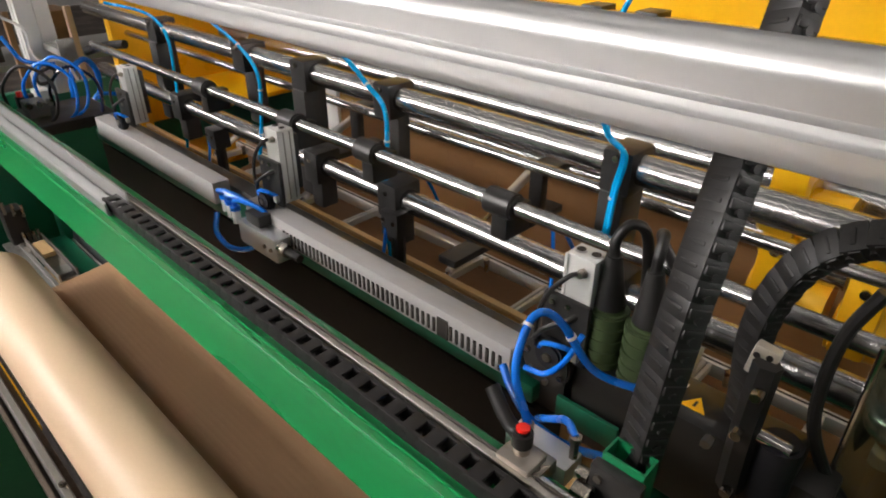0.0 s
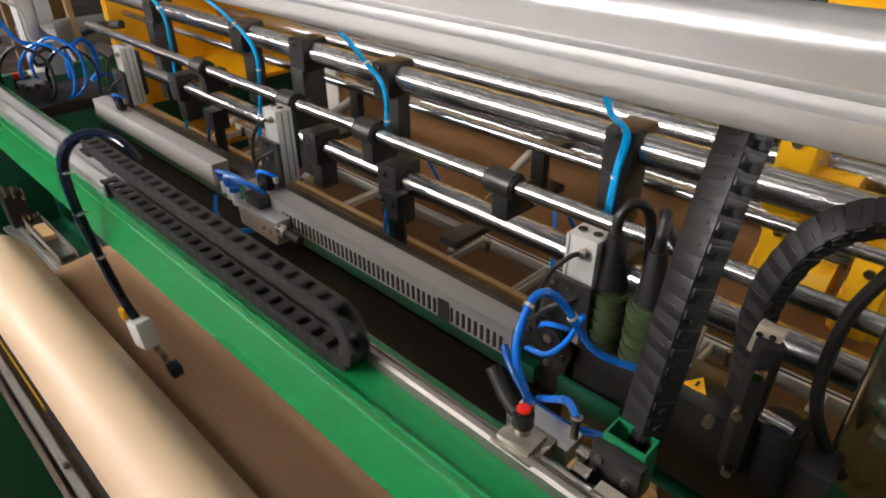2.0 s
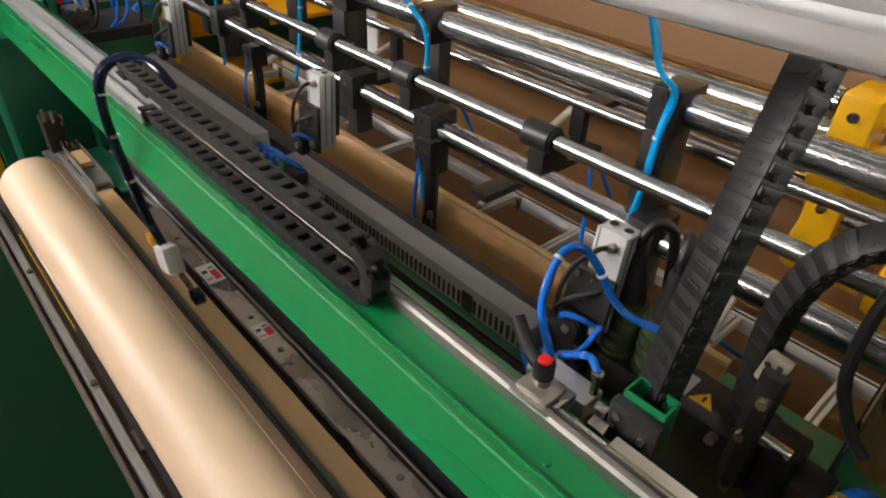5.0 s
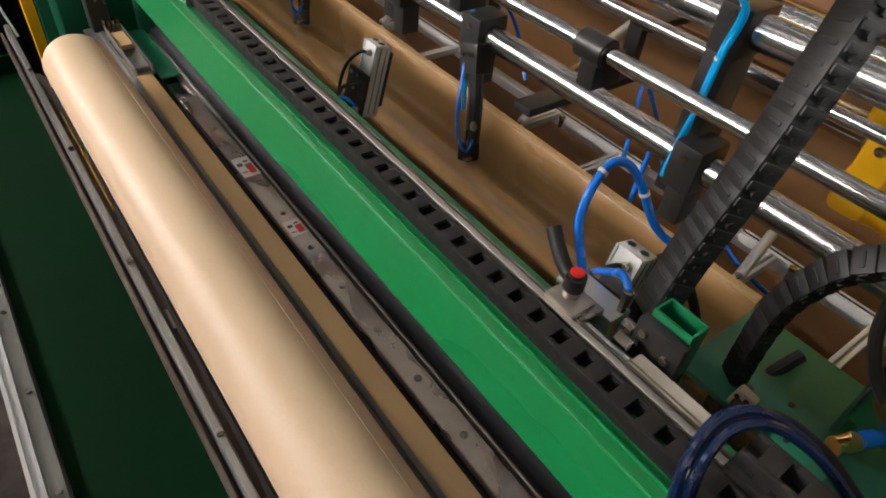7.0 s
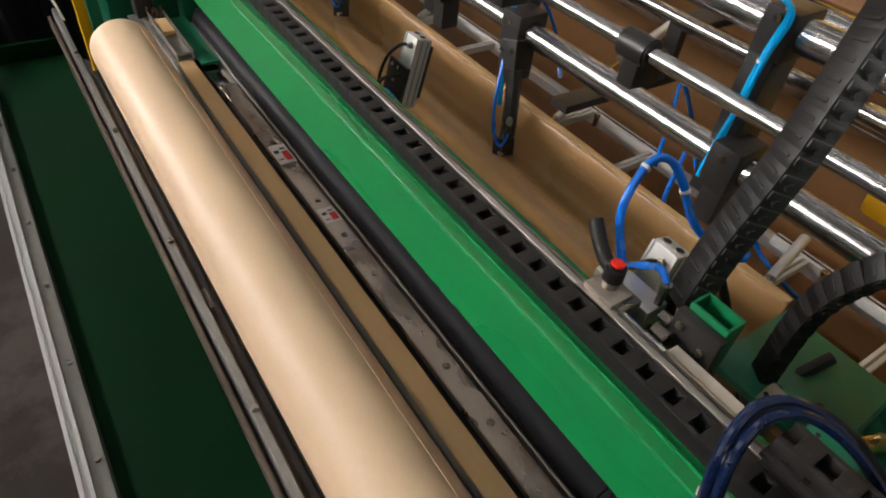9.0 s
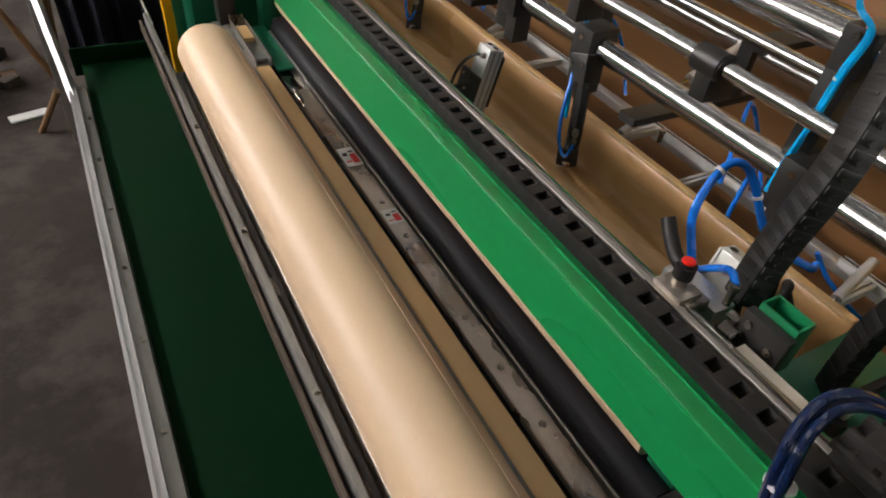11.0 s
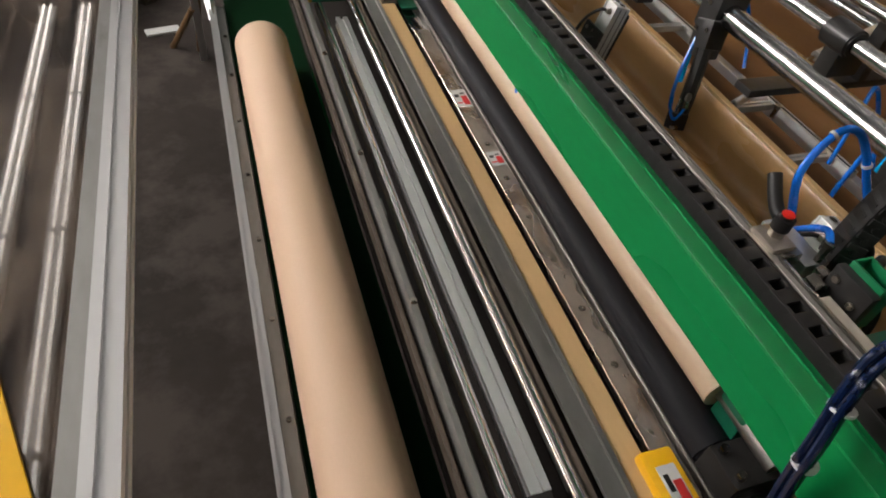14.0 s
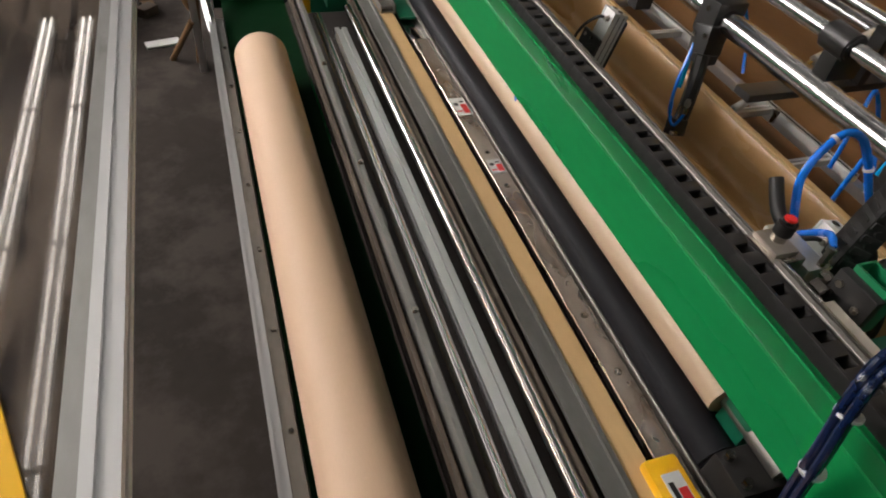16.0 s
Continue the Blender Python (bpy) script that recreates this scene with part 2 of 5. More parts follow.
M_TAN = material("pale_raw_board", (0.42, 0.30, 0.21), 0.7, var=0.15, scale=8, stretch=(1, 1, 0.15), bump=0.06)
M_MOTOR = material("black_motor_paint", (0.012, 0.011, 0.010), 0.38, 0.1, var=0.2, scale=12, bump=0.03, coat=0.15)
M_OLIVE = material("olive_motor_fins", (0.05, 0.075, 0.03), 0.5, 0.2, var=0.25, scale=16, bump=0.04)
M_DUCT = material("grey_duct_plastic", (0.33, 0.32, 0.315), 0.5, var=0.1, scale=9, stretch=(1, 0.2, 1), bump=0.02,
                  spots=((0.12, 0.11, 0.1), 18, 0.64, 0.5))
M_LAMP = glow("lit_lamp_diffuser", (1.0, 0.95, 0.90), LAMP_GLOW)
M_WINDOW = glow("daylit_window_pane", (1.0, 0.945, 0.915), WINDOW_GLOW)


def clear_plastic(name, tint, rough):
    m = bpy.data.materials.new(name)
    m.use_nodes = True
    b = m.node_tree.nodes["Principled BSDF"]
    b.inputs["Base Color"].default_value = (*tint, 1)
    b.inputs["Roughness"].default_value = rough
    b.inputs["Transmission Weight"].default_value = 1.0
    b.inputs["IOR"].default_value = 1.5
    return m


M_CLEAR = clear_plastic("scratched_polycarbonate", (0.26, 0.205, 0.16), 0.02)
nt = M_CLEAR.node_tree
tc_, hz_, sc_ = nt.nodes.new("ShaderNodeTexCoord"), nt.nodes.new("ShaderNodeTexNoise"), nt.nodes.new("ShaderNodeTexNoise")
mp_ = nt.nodes.new("ShaderNodeMapping")
mp_.inputs["Scale"].default_value = (8, 0.55, 1)
hz_.inputs["Scale"].default_value, hz_.inputs["Detail"].default_value = 7, 8
sc_.inputs["Scale"].default_value, sc_.inputs["Detail"].default_value, sc_.inputs["Distortion"].default_value = 9, 10, 1.2
nt.links.new(tc_.outputs["Object"], hz_.inputs["Vector"])
nt.links.new(tc_.outputs["Object"], mp_.inputs["Vector"])
nt.links.new(mp_.outputs[0], sc_.inputs["Vector"])
mul_ = nt.nodes.new("ShaderNodeMath")
mul_.operation = "MULTIPLY"
nt.links.new(hz_.outputs[0], mul_.inputs[0])
nt.links.new(sc_.outputs[0], mul_.inputs[1])
for lo, hi, a, b, sock in ((0.20, 0.31, 0.995, 0.72, "Transmission Weight"), (0.2, 0.4, 0.006, 0.03, "Roughness")):
    mr_ = nt.nodes.new("ShaderNodeMapRange")
    for key, v in (("From Min", lo), ("From Max", hi), ("To Min", a), ("To Max", b)):
        mr_.inputs[key].default_value = v
    nt.links.new(mul_.outputs[0], mr_.inputs["Value"])
    nt.links.new(mr_.outputs[0], nt.nodes["Principled BSDF"].inputs[sock])
M_BOWL = clear_plastic("filter_bowl", (0.55, 0.66, 0.55), 0.05)

# ---------------------------------------------------------------- the hall
HX0, HX1, HY0, HY1, HZ = -4.6, 11.0, -8.0, 12.0, 6.0
tagged(part("floor", box(HX0, HX1, HY0, HY1, -0.2, 0.0), M_CONCRETE), "worn dark grey concrete factory floor", "floor", kind="structure")
tagged(part("wall_south", box(HX0, HX1, HY0 - 0.2, HY0, 0, HZ), M_WALL), "plain grey hall wall", "wall", kind="structure")
tagged(part("wall_north", box(HX0, HX1, HY1, HY1 + 0.2, 0, HZ), M_WALL), "plain grey hall wall", "wall", kind="structure")
tagged(part("wall_west", box(HX0 - 0.2, HX0, HY0, HY1, 0, HZ), M_WALL), "plain grey hall wall", "wall", kind="structure")
tagged(part("wall_east", box(HX1, HX1 + 0.2, HY0, HY1, 0, HZ), M_WALL), "plain grey hall wall", "wall", kind="structure")
tagged(part("ceiling", box(HX0, HX1, HY0, HY1, HZ, HZ + 0.15), M_CEIL), "painted sheet metal hall roof", "ceiling", kind="structure")
for x in LAMP_ROWS:
    for k in range(7):
        y = -5.5 + 2.2 * k
        if x > 0 and y < -3.4:
            continue
        lamp = thing("ceiling_lamp", "long fluorescent ceiling lamp", "ceiling lamp", "ceiling lamps", at=(x, y, 5.2))
        for dx in (-0.04, 0.04):
            part("tube", cyl((dx, -1.07, -0.022), (dx, 1.07, -0.022), 0.014, 12), M_LAMP, lamp)
            for d in (-1.08, 1.08):
                part("socket", box(dx - 0.016, dx + 0.016, d - 0.012, d + 0.012, -0.040, 0.0, 0.003), M_WHITE, lamp)
        part("housing", box(-0.10, 0.10, -1.095, 1.095, 0.001, 0.05, 0.005), M_WHITE, lamp)
        for d in (-0.8, 0.8):
            part("rod", cyl((0, d, 0.05), (0, d, 0.8), 0.008, 8), M_GALV, lamp)
for k in range(3):
    y = 1.3 + 2.9 * k
    w = tagged(part("window_%d" % (k + 1), box(HX0 + 0.01, HX0 + 0.03, y, y + 2.7, WIN_Z0, WIN_Z1), M_WINDOW), "tall unseen hall window bright with daylight", "window", kind="structure")
    for z in (WIN_Z0, (WIN_Z0 + WIN_Z1) / 2, WIN_Z1):
        part("bar", box(HX0 + 0.035, HX0 + 0.06, y - 0.03, y + 2.73, z - 0.03, z + 0.03), M_GALV, w)
    for u in (0, 0.9, 1.8, 2.7):
        part("bar", box(HX0 + 0.062, HX0 + 0.08, y + u - 0.02, y + u + 0.02, WIN_Z0, WIN_Z1), M_GALV, w)

# unseen extra window, added as fill for faces turned south
w = tagged(part("window_4", box(2.2, 4.2, HY0 + 0.01, HY0 + 0.03, WIN_Z0, WIN_Z1), M_WINDOW), "tall unseen hall window bright with daylight", "window", kind="structure")
for z in (WIN_Z0, (WIN_Z0 + WIN_Z1) / 2, WIN_Z1):
    part("bar", box(2.17, 4.23, HY0 + 0.035, HY0 + 0.06, z - 0.03, z + 0.03), M_GALV, w)
for u in (2.2, 3.2, 4.2):
    part("bar", box(u - 0.02, u + 0.02, HY0 + 0.062, HY0 + 0.08, WIN_Z0, WIN_Z1), M_GALV, w)

# ---------------------------------------------------------------- exit tray
Y0, Y1 = -1.1, 1.95
TRAY_Z = 0.605
tray = thing("exit_tray", "dark green sheet metal exit tray, partly darkened as shade, with aluminium edge rail", "tray")
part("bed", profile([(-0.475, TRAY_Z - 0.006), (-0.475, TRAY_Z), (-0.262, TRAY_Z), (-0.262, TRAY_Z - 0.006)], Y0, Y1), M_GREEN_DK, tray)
bm = bmesh.new()
frame_profile(bm, -0.524, -0.503, 0.58, 0.632, Y0, 1.75)
part("edge_rail", bm, M_ALU, tray, "slotted aluminium edge rail")
part("lip", profile([(-0.502, 0.60), (-0.502, 0.626), (-0.478, 0.622), (-0.474, 0.612), (-0.474, 0.60)], Y0, 1.76), M_GALV, tray,
     "soiled grey steel lip")
for k in range(9):
    y = -0.2 + 0.22 * k
    part("screw", cyl((-0.488, y, 0.615), (-0.488, y, 0.629), 0.005, 8), M_NICKEL, tray)
for y in (Y0 + 0.1, 0.6, 1.65):
    part("leg", box(-0.515, -0.475, y, y + 0.04, 0.0, 0.58, 0.003), M_ALU, tray)
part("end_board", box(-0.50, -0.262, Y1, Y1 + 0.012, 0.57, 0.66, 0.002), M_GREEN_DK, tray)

# ---------------------------------------------------------------- delivery table: rods, plates and strips in front of the rollers
table = thing("delivery_table", "row of chrome rods, steel plates and wooden strip", "machine bed")
TZ = 0.80
bm = bmesh.new()
bm_profile(bm, [(-0.287, TZ - 0.035), (-0.287, TZ - 0.01), (-0.280, TZ - 0.01), (-0.280, TZ - 0.03), (-0.262, TZ - 0.03), (-0.262, TZ - 0.035)], Y0, 1.8)
part("guide_rail", bm, M_RUST, table, "soiled steel angle rail")
part("guide_strip", profile([(-0.272, TZ - 0.03), (-0.272, TZ + 0.007), (-0.270, TZ + 0.011), (-0.260, TZ + 0.011), (-0.258, TZ + 0.007), (-0.258, TZ - 0.03)], Y0, 1.8), M_GALV, table)
for y in (-0.1, 0.3, 0.70, 1.1, 1.5):
    part("clip", cyl((-0.265, y, TZ + 0.011), (-0.265, y, TZ + 0.020), 0.006, 10, bev=0.002), M_NICKEL, table)
part("chrome_rod", cyl((-0.225, -0.9, TZ - 0.020), (-0.225, 1.42, TZ - 0.020), 0.0125, 28), M_CHROME, table)
part("chrome_rod", cyl((-0.130, -0.9, TZ - 0.012), (-0.130, 1.45, TZ - 0.012), 0.0130, 28), M_CHROME, table)
bm = bmesh.new()
bm_box(bm, -0.256, -0.244, -0.9, 1.5, 0.735, 0.765)
part("cover_strip", bm, M_RUST, table)
bm = bmesh.new()
frame_profile(bm, -0.196, -0.164, TZ - 0.032, TZ - 0.004, -0.045, 1.32)
part("aluminium_profile", bm, M_ALU, table, "light grey slotted aluminium profile")
part("profile_foot", box(-0.212, -0.165, -0.085, -0.045, 0.70, TZ - 0.005, 0.003), M_BLACK, table)
part("profile_clip", box(-0.252, -0.244, 0.55, 0.60, TZ - 0.04, TZ - 0.024, 0.002), M_GALV, table)
part("inner_strip", profile([(-0.116, TZ - 0.03), (-0.116, TZ - 0.008), (-0.106, TZ - 0.006), (-0.103, TZ - 0.03)], Y0, 1.7), M_RUST, table)
part("steel_plate", profile([(-0.094, TZ - 0.012), (-0.094, TZ - 0.004), (-0.064, TZ - 0.004), (-0.064, TZ + 0.002), (-0.055, TZ + 0.002), (-0.055, TZ - 0.012)],
                            Y0, 1.72), M_GALV, table, "dull grey zinc-plated flat bar")
part("wood_strip", profile([(-0.0545, TZ - 0.016), (-0.0545, TZ - 0.004), (-0.052, TZ - 0.002), (-0.014, TZ - 0.002), (-0.012, TZ - 0.004), (-0.012, TZ - 0.016)],
                           Y0, 1.50), M_STRIP, table, "pale wooden strip")
part("end_catch", box(-0.062, -0.01, 1.6, 1.64, TZ - 0.02, TZ + 0.004, 0.003), M_STEEL, table)
part("end_catch", box(-0.062, -0.01, 1.66, 1.74, TZ - 0.02, TZ + 0.004, 0.003), M_STEEL, table)
part("under_pan", box(-0.26, 0.13, -0.9, 1.75, 0.62, 0.635), M_DARK, table, "near-black pan")
for y in (-0.6, 1.5):
    part("leg", box(-0.24, -0.18, y, y + 0.06, 0.0, 0.62, 0.004), M_GREEN, table)
    part("leg", box(0.2, 0.26, y, y + 0.06, 0.0, 0.62, 0.004), M_GREEN, table)
bplate = part("bolted_plate", profile([(0.008, 0.772), (0.008, 0.783), (0.010, 0.785), (0.049, 0.785), (0.051, 0.783), (0.051, 0.772)], -0.9, 1.25), M_PLATE, table,
              "worn bright steel bar with countersunk bolts")
for k in range(-7, 11):
    y = 0.602 - 0.12 * k
    if -0.88 < y < 1.1:
        me = cyl((0.030, y, 0.7845), (0.030, y, 0.7865), 0.0068, 14)
        bm_cyl(me, (0.030, y, 0.7855), (0.030, y, 0.7880), 0.0042, 6)
        part("bolt", me, M_NICKEL, bplate)
# shade of the gap beside the wooden strip, laid in as a near-black strip
part("gap_shade_strip", box(-0.011, 0.0075, -0.9, 1.7, 0.755, 0.765), M_DARK, table)
part("bright_end", box(0.006, 0.05, 1.26, 1.52, 0.762, 0.778, 0.003), M_CHROME, table, "shiny metal foil at the bar's end")
part("knife_guard", profile([(0.053, 0.765), (0.053, 0.792), (0.056, 0.794), (0.062, 0.792), (0.062, 0.765)], -0.9, 1.62), M_STEEL, table, "thin steel edge strip")


def sticker(y, w, h):
    """A white warning label with a red field and dark bars that cannot be read."""
    s = thing("warning_sticker", "white and red warning sticker on the steel bar", "sticker", "warning stickers")
    x0 = 0.030 - w / 2
    part("backing", box(x0, x0 + w, y, y + h, 0.7862, 0.7868), M_WHITE, s)
    part("red_field", box(x0 + w * 0.52, x0 + w * 0.92, y + h * 0.12, y + h * 0.62, 0.7868, 0.7872), M_REDPRINT, s)
    part("bar", box(x0 + w * 0.12, x0 + w * 0.42, y + h * 0.55, y + h * 0.72, 0.7868, 0.7872), M_BLACK, s)
    part("bar", box(x0 + w * 0.55, x0 + w * 0.85, y + h * 0.72, y + h * 0.8, 0.7868, 0.7872), M_BLACK, s)
    part("bar", box(x0 + w * 0.1, x0 + w * 0.45, y + h * 0.2, y + h * 0.27, 0.7868, 0.7872), M_REDPRINT, s)


sticker(0.868, 0.038, 0.075)
sticker(0.645, 0.034, 0.048)

cover = thing("end_cover", "yellow plastic end cover with a white warning label", "cover", at=(0, 0, 0))
part("shell", box(-0.030, 0.026, -0.40, -0.035, 0.775, 0.815, 0.008), M_YELLOW, cover)
part("label", box(-0.016, 0.014, -0.13, -0.062, 0.8155, 0.8165), M_WHITE, cover, "white label with red print")
part("red_field", box(-0.002, 0.012, -0.125, -0.085, 0.8165, 0.8170), M_REDPRINT, cover)
part("bar", box(-0.012, -0.004, -0.10, -0.075, 0.8165, 0.8170), M_BLACK, cover)

# ---------------------------------------------------------------- rollers under the beam
press = thing("rubber_roller", "black rubber-covered pressure roller", "roller")
part("rubber_cover", cyl((0.092, -0.06, 0.80), (0.092, 1.62, 0.80), 0.033, 40, bev=0.003), M_RUBBER, press)
part("shaft", cyl((0.092, -0.10, 0.80), (0.092, 1.70, 0.80), 0.014, 20), M_STEEL, press)
lower = thing("paper_covered_roller", "roller wrapped in pale kraft paper", "roller")
part("paper_wrap", cyl((0.125, 0.0, 0.860), (0.125, 1.66, 0.860), 0.034, 40), M_KRAFT, lower)
part("shaft", cyl((0.125, -0.12, 0.860), (0.125, 1.72, 0.860), 0.016, 20), M_STEEL, lower)
bear = thing("bearing_block", "black bearing block with green bracket and bolts", "bearing")
part("block", box(0.06, 0.21, -0.13, -0.062, 0.70, 0.845, 0.006), M_BLACK, bear)
part("cap", cyl((0.094, -0.14, 0.80), (0.094, -0.062, 0.80), 0.03, 20, bev=0.004), M_BLACK, bear)
part("bracket", box(0.11, 0.21, -0.058, -0.005, 0.80, 0.90, 0.005), M_GREEN_PLATE, bear, "teal green bracket")
for dx, dy in ((0.075, -0.075), (0.075, -0.115), (0.14, -0.1), (0.165, -0.085)):
    part("bolt", cyl((dx, dy, 0.845), (dx, dy, 0.856), 0.007, 6), M_NICKEL, bear)

# ---------------------------------------------------------------- green cross beam with its cable channel
beam = thing("cross_beam", "glossy green painted steel cross beam", "machine beam")
part("body", profile([(-0.064, 1.090), (-0.0685, 1.0935), (-0.0690, 1.0950), (-0.0535, 1.1530), (-0.0536, 1.1550), (-0.0528, 1.1565), (-0.0510, 1.1575), (-0.0615, 1.1900), (-0.0622, 1.1918), (-0.0616, 1.1934), (-0.0602, 1.1940), (-0.0586, 1.1932), (-0.0577, 1.1900), (0.012, 1.190), (0.016, 1.186),
                      (0.016, 1.10), (0.012, 1.092)], -0.9, 1.98), M_GREEN, beam)
part("channel", profile([(-0.058, 1.1905), (-0.060, 1.212), (-0.057, 1.214), (-0.054, 1.1935), (-0.026, 1.1935), (-0.025, 1.222), (-0.022, 1.222), (-0.022, 1.1905)],
                        0.80, 1.96), M_ALU_SATIN, beam, "light grey aluminium cable channel")
part("guide_rail", profile([(-0.0215, 1.1905), (-0.0215, 1.203), (-0.019, 1.207), (-0.0145, 1.2085), (-0.0145, 1.206), (-0.0115, 1.206), (-0.0115, 1.2085), (-0.008, 1.207), (-0.006, 1.203), (-0.006, 1.1905)], -0.9, 1.9), M_STEEL, beam,
     "narrow steel guide rail")
for x, y in ((-0.045, 0.25), (-0.044, 0.6), (-0.046, -0.05)):
    part("screw", cyl((x, y, 1.190), (x, y, 1.1915), 0.003, 8), M_GREEN_PLATE, beam)

# ---------------------------------------------------------------- guide rods on black brackets
rods = thing("rod_frame", "polished chrome guide rods held by black steel brackets", "machine frame")
RA, RB, RM, RT = (0.394, 1.335), (0.36, 1.165), (0.285, 1.277), (0.46, 1.259)
part("upper_rod", cyl((RA[0], -0.75, RA[1]), (RA[0], 2.05, RA[1]), 0.0215, 36), M_ROD, rods)
part("lower_rod", cyl((RB[0], -0.75, RB[1]), (RB[0], 1.95, RB[1]), 0.021, 36), M_ROD, rods)
part("middle_rod", cyl((RM[0], -0.75, RM[1]), (RM[0], 1.75, RM[1]), 0.011, 24), M_ROD, rods)
part("thin_rod", cyl((RT[0], -0.75, RT[1]), (RT[0], 1.95, RT[1]), 0.0095, 24), M_ROD, rods)


def bracket(y, w, drop, parent):
    """A black clamp on the upper rod with a hanger plate behind it."""
    x, z = RA
    bm = bmesh.new()
    bm_box(bm, x - 0.031, x + 0.031, y, y + w, z - 0.034, z + 0.028, 0.006)
    bm_box(bm, x - (0.034 if drop >= 0.2 else 0.008), x + 0.020, y + 0.004, y + w - 0.004, z - 0.036 - drop, z - 0.03, 0.002)
    b = part("bracket", bm, M_BLACK, parent)
    part("screw", cyl((x - 0.036, y + w / 2, z + 0.018), (x - 0.026, y + w / 2, z + 0.018), 0.005, 6), M_NICKEL, b)


for y, w, drop in ((0.117, 0.045, 0.20), (0.580, 0.045, 0.13), (0.83, 0.05, 0.22), (1.06, 0.05, 0.12), (1.50, 0.05, 0.2), (-0.32, 0.05, 0.2)):
    bracket(y, w, drop, rods)


def clamp_low(y, w, parent):
    x, z = RB
    bm = bmesh.new()
    bm_box(bm, x - 0.032, x + 0.032, y, y + w, z - 0.034, z + 0.034, 0.006)
    bm_box(bm, x - 0.02, x + 0.02, y + 0.006, y + w - 0.006, z - 0.09, z - 0.03, 0.003)
    b = part("lower_bracket", bm, M_BLACK, parent)
    part("screw", cyl((x - 0.034, y + w / 2, z + 0.016), (x - 0.024, y + w / 2, z + 0.016), 0.005, 6), M_NICKEL, b)


for y, w in ((0.535, 0.05), (0.77, 0.045), (1.36, 0.05), (0.09, 0.045)):
    clamp_low(y, w, rods)
for y in (0.235, 0.52, 0.745, 1.08):
    x, z = RM
    bm = cyl((x, y, z), (x, y + 0.05, z), 0.0195, 24, bev=0.003)
    bm_box(bm, x - 0.006, x + 0.05, y + 0.012, y + 0.04, z - 0.055, z - 0.008, 0.003)
    part("rod_collar", bm, M_BLACK, rods)

# ---------------------------------------------------------------- curved paper guide behind the knives
guide = thing("curved_paper_web", "curved sheet of brown kraft paper hanging behind the knives", "paper web")
curve = [(0.372, 1.030), (0.366, 1.022), (0.354, 0.992), (0.345, 0.968), (0.336, 0.957), (0.326, 0.953)] + arc(0.300, 0.925, 0.030, 65, 215, 7) + \
        [(0.284, 0.890), (0.288, 0.85), (0.288, 0.76)]
pts2 = [(v.x, v.z) for v in spline([(x, 0, z) for x, z in curve], 4)]
part("edge_strip", box(0.366, 0.379, -0.04, 1.72, 1.027, 1.034, 0.001), M_STRIP, guide, "pale edge strip of the paper guide")
part("sheet", profile(pts2 + [(x + 0.002, z - 0.003) for x, z in pts2[::-1]], -0.04, 1.72, cuts=6), M_KRAFT_BR, guide)

# ---------------------------------------------------------------- paper webs and rollers farther back
webs = thing("paper_web", "wide brown kraft paper web running over rollers", "paper web")
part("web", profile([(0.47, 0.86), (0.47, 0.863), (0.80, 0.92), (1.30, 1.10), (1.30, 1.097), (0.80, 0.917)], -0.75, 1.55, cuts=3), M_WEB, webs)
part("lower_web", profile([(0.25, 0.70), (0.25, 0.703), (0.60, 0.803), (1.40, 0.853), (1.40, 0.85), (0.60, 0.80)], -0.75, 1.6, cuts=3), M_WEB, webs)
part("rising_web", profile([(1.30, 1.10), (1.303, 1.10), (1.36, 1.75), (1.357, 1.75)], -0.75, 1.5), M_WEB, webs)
for x, z, r, y1 in ((0.80, 1.215, 0.034, 1.75), (0.98, 1.03, 0.028, 1.7), (0.90, 1.419, 0.020, 1.8)):
    idler = thing("idler_roller", "polished steel idler roller", "roller", "idler rollers")
    part("tube", cyl((x, -0.72, z), (x, y1, z), r, 32), M_ROD, idler)
    part("journal", cyl((x, y1, z), (x, 1.99, z), r * 0.5, 16), M_STEEL, idler)
    if z > 1.4:
        for y in (0.365, 0.49, 1.0):
            part("clamp", box(x - 0.03, x + 0.03, y, y + 0.05, z - 0.05, z + 0.028, 0.004), M_BLACK, idler)

# ---------------------------------------------------------------- yellow and green side frames
frame_far = thing("side_frame", "yellow and green painted machine side frame", "machine frame", "side frames")
part("yellow_plate", box(0.42, 1.9, 1.98, 2.02, 0.95, 1.60, 0.005), M_YELLOW, frame_far)
part("yellow_shelf", box(0.50, 1.1, 1.62, 1.98, 1.06, 1.075, 0.003), M_YELLOW, frame_far)
part("yellow_rib", box(0.40, 0.46, 1.90, 1.98, 0.62, 1.05, 0.004), M_YELLOW, frame_far)
part("yellow_foot", box(0.32, 0.75, 1.70, 1.98, 0.845, 0.86, 0.003), M_YELLOW, frame_far)
part("green_plate", box(-0.16, 1.3, 2.02, 2.05, 0.0, 1.12, 0.005), M_GREEN_PLATE, frame_far)
part("green_post", box(-0.13, 0.09, 1.80, 1.98, 0.62, 1.09, 0.006), M_GREEN_PLATE, frame_far)
part("roller_cheek", box(0.05, 0.12, 1.66, 1.72, 0.76, 1.09, 0.005), M_GREEN_PLATE, frame_far)
part("yellow_post", box(-0.21, -0.18, 1.84, 1.87, 0.5, 1.2, 0.003), M_YELLOW, frame_far)
part("yellow_strut", box(-0.25, -0.235, 1.0, 1.45, 0.70, 0.715, 0.003), M_YELLOW, frame_far)

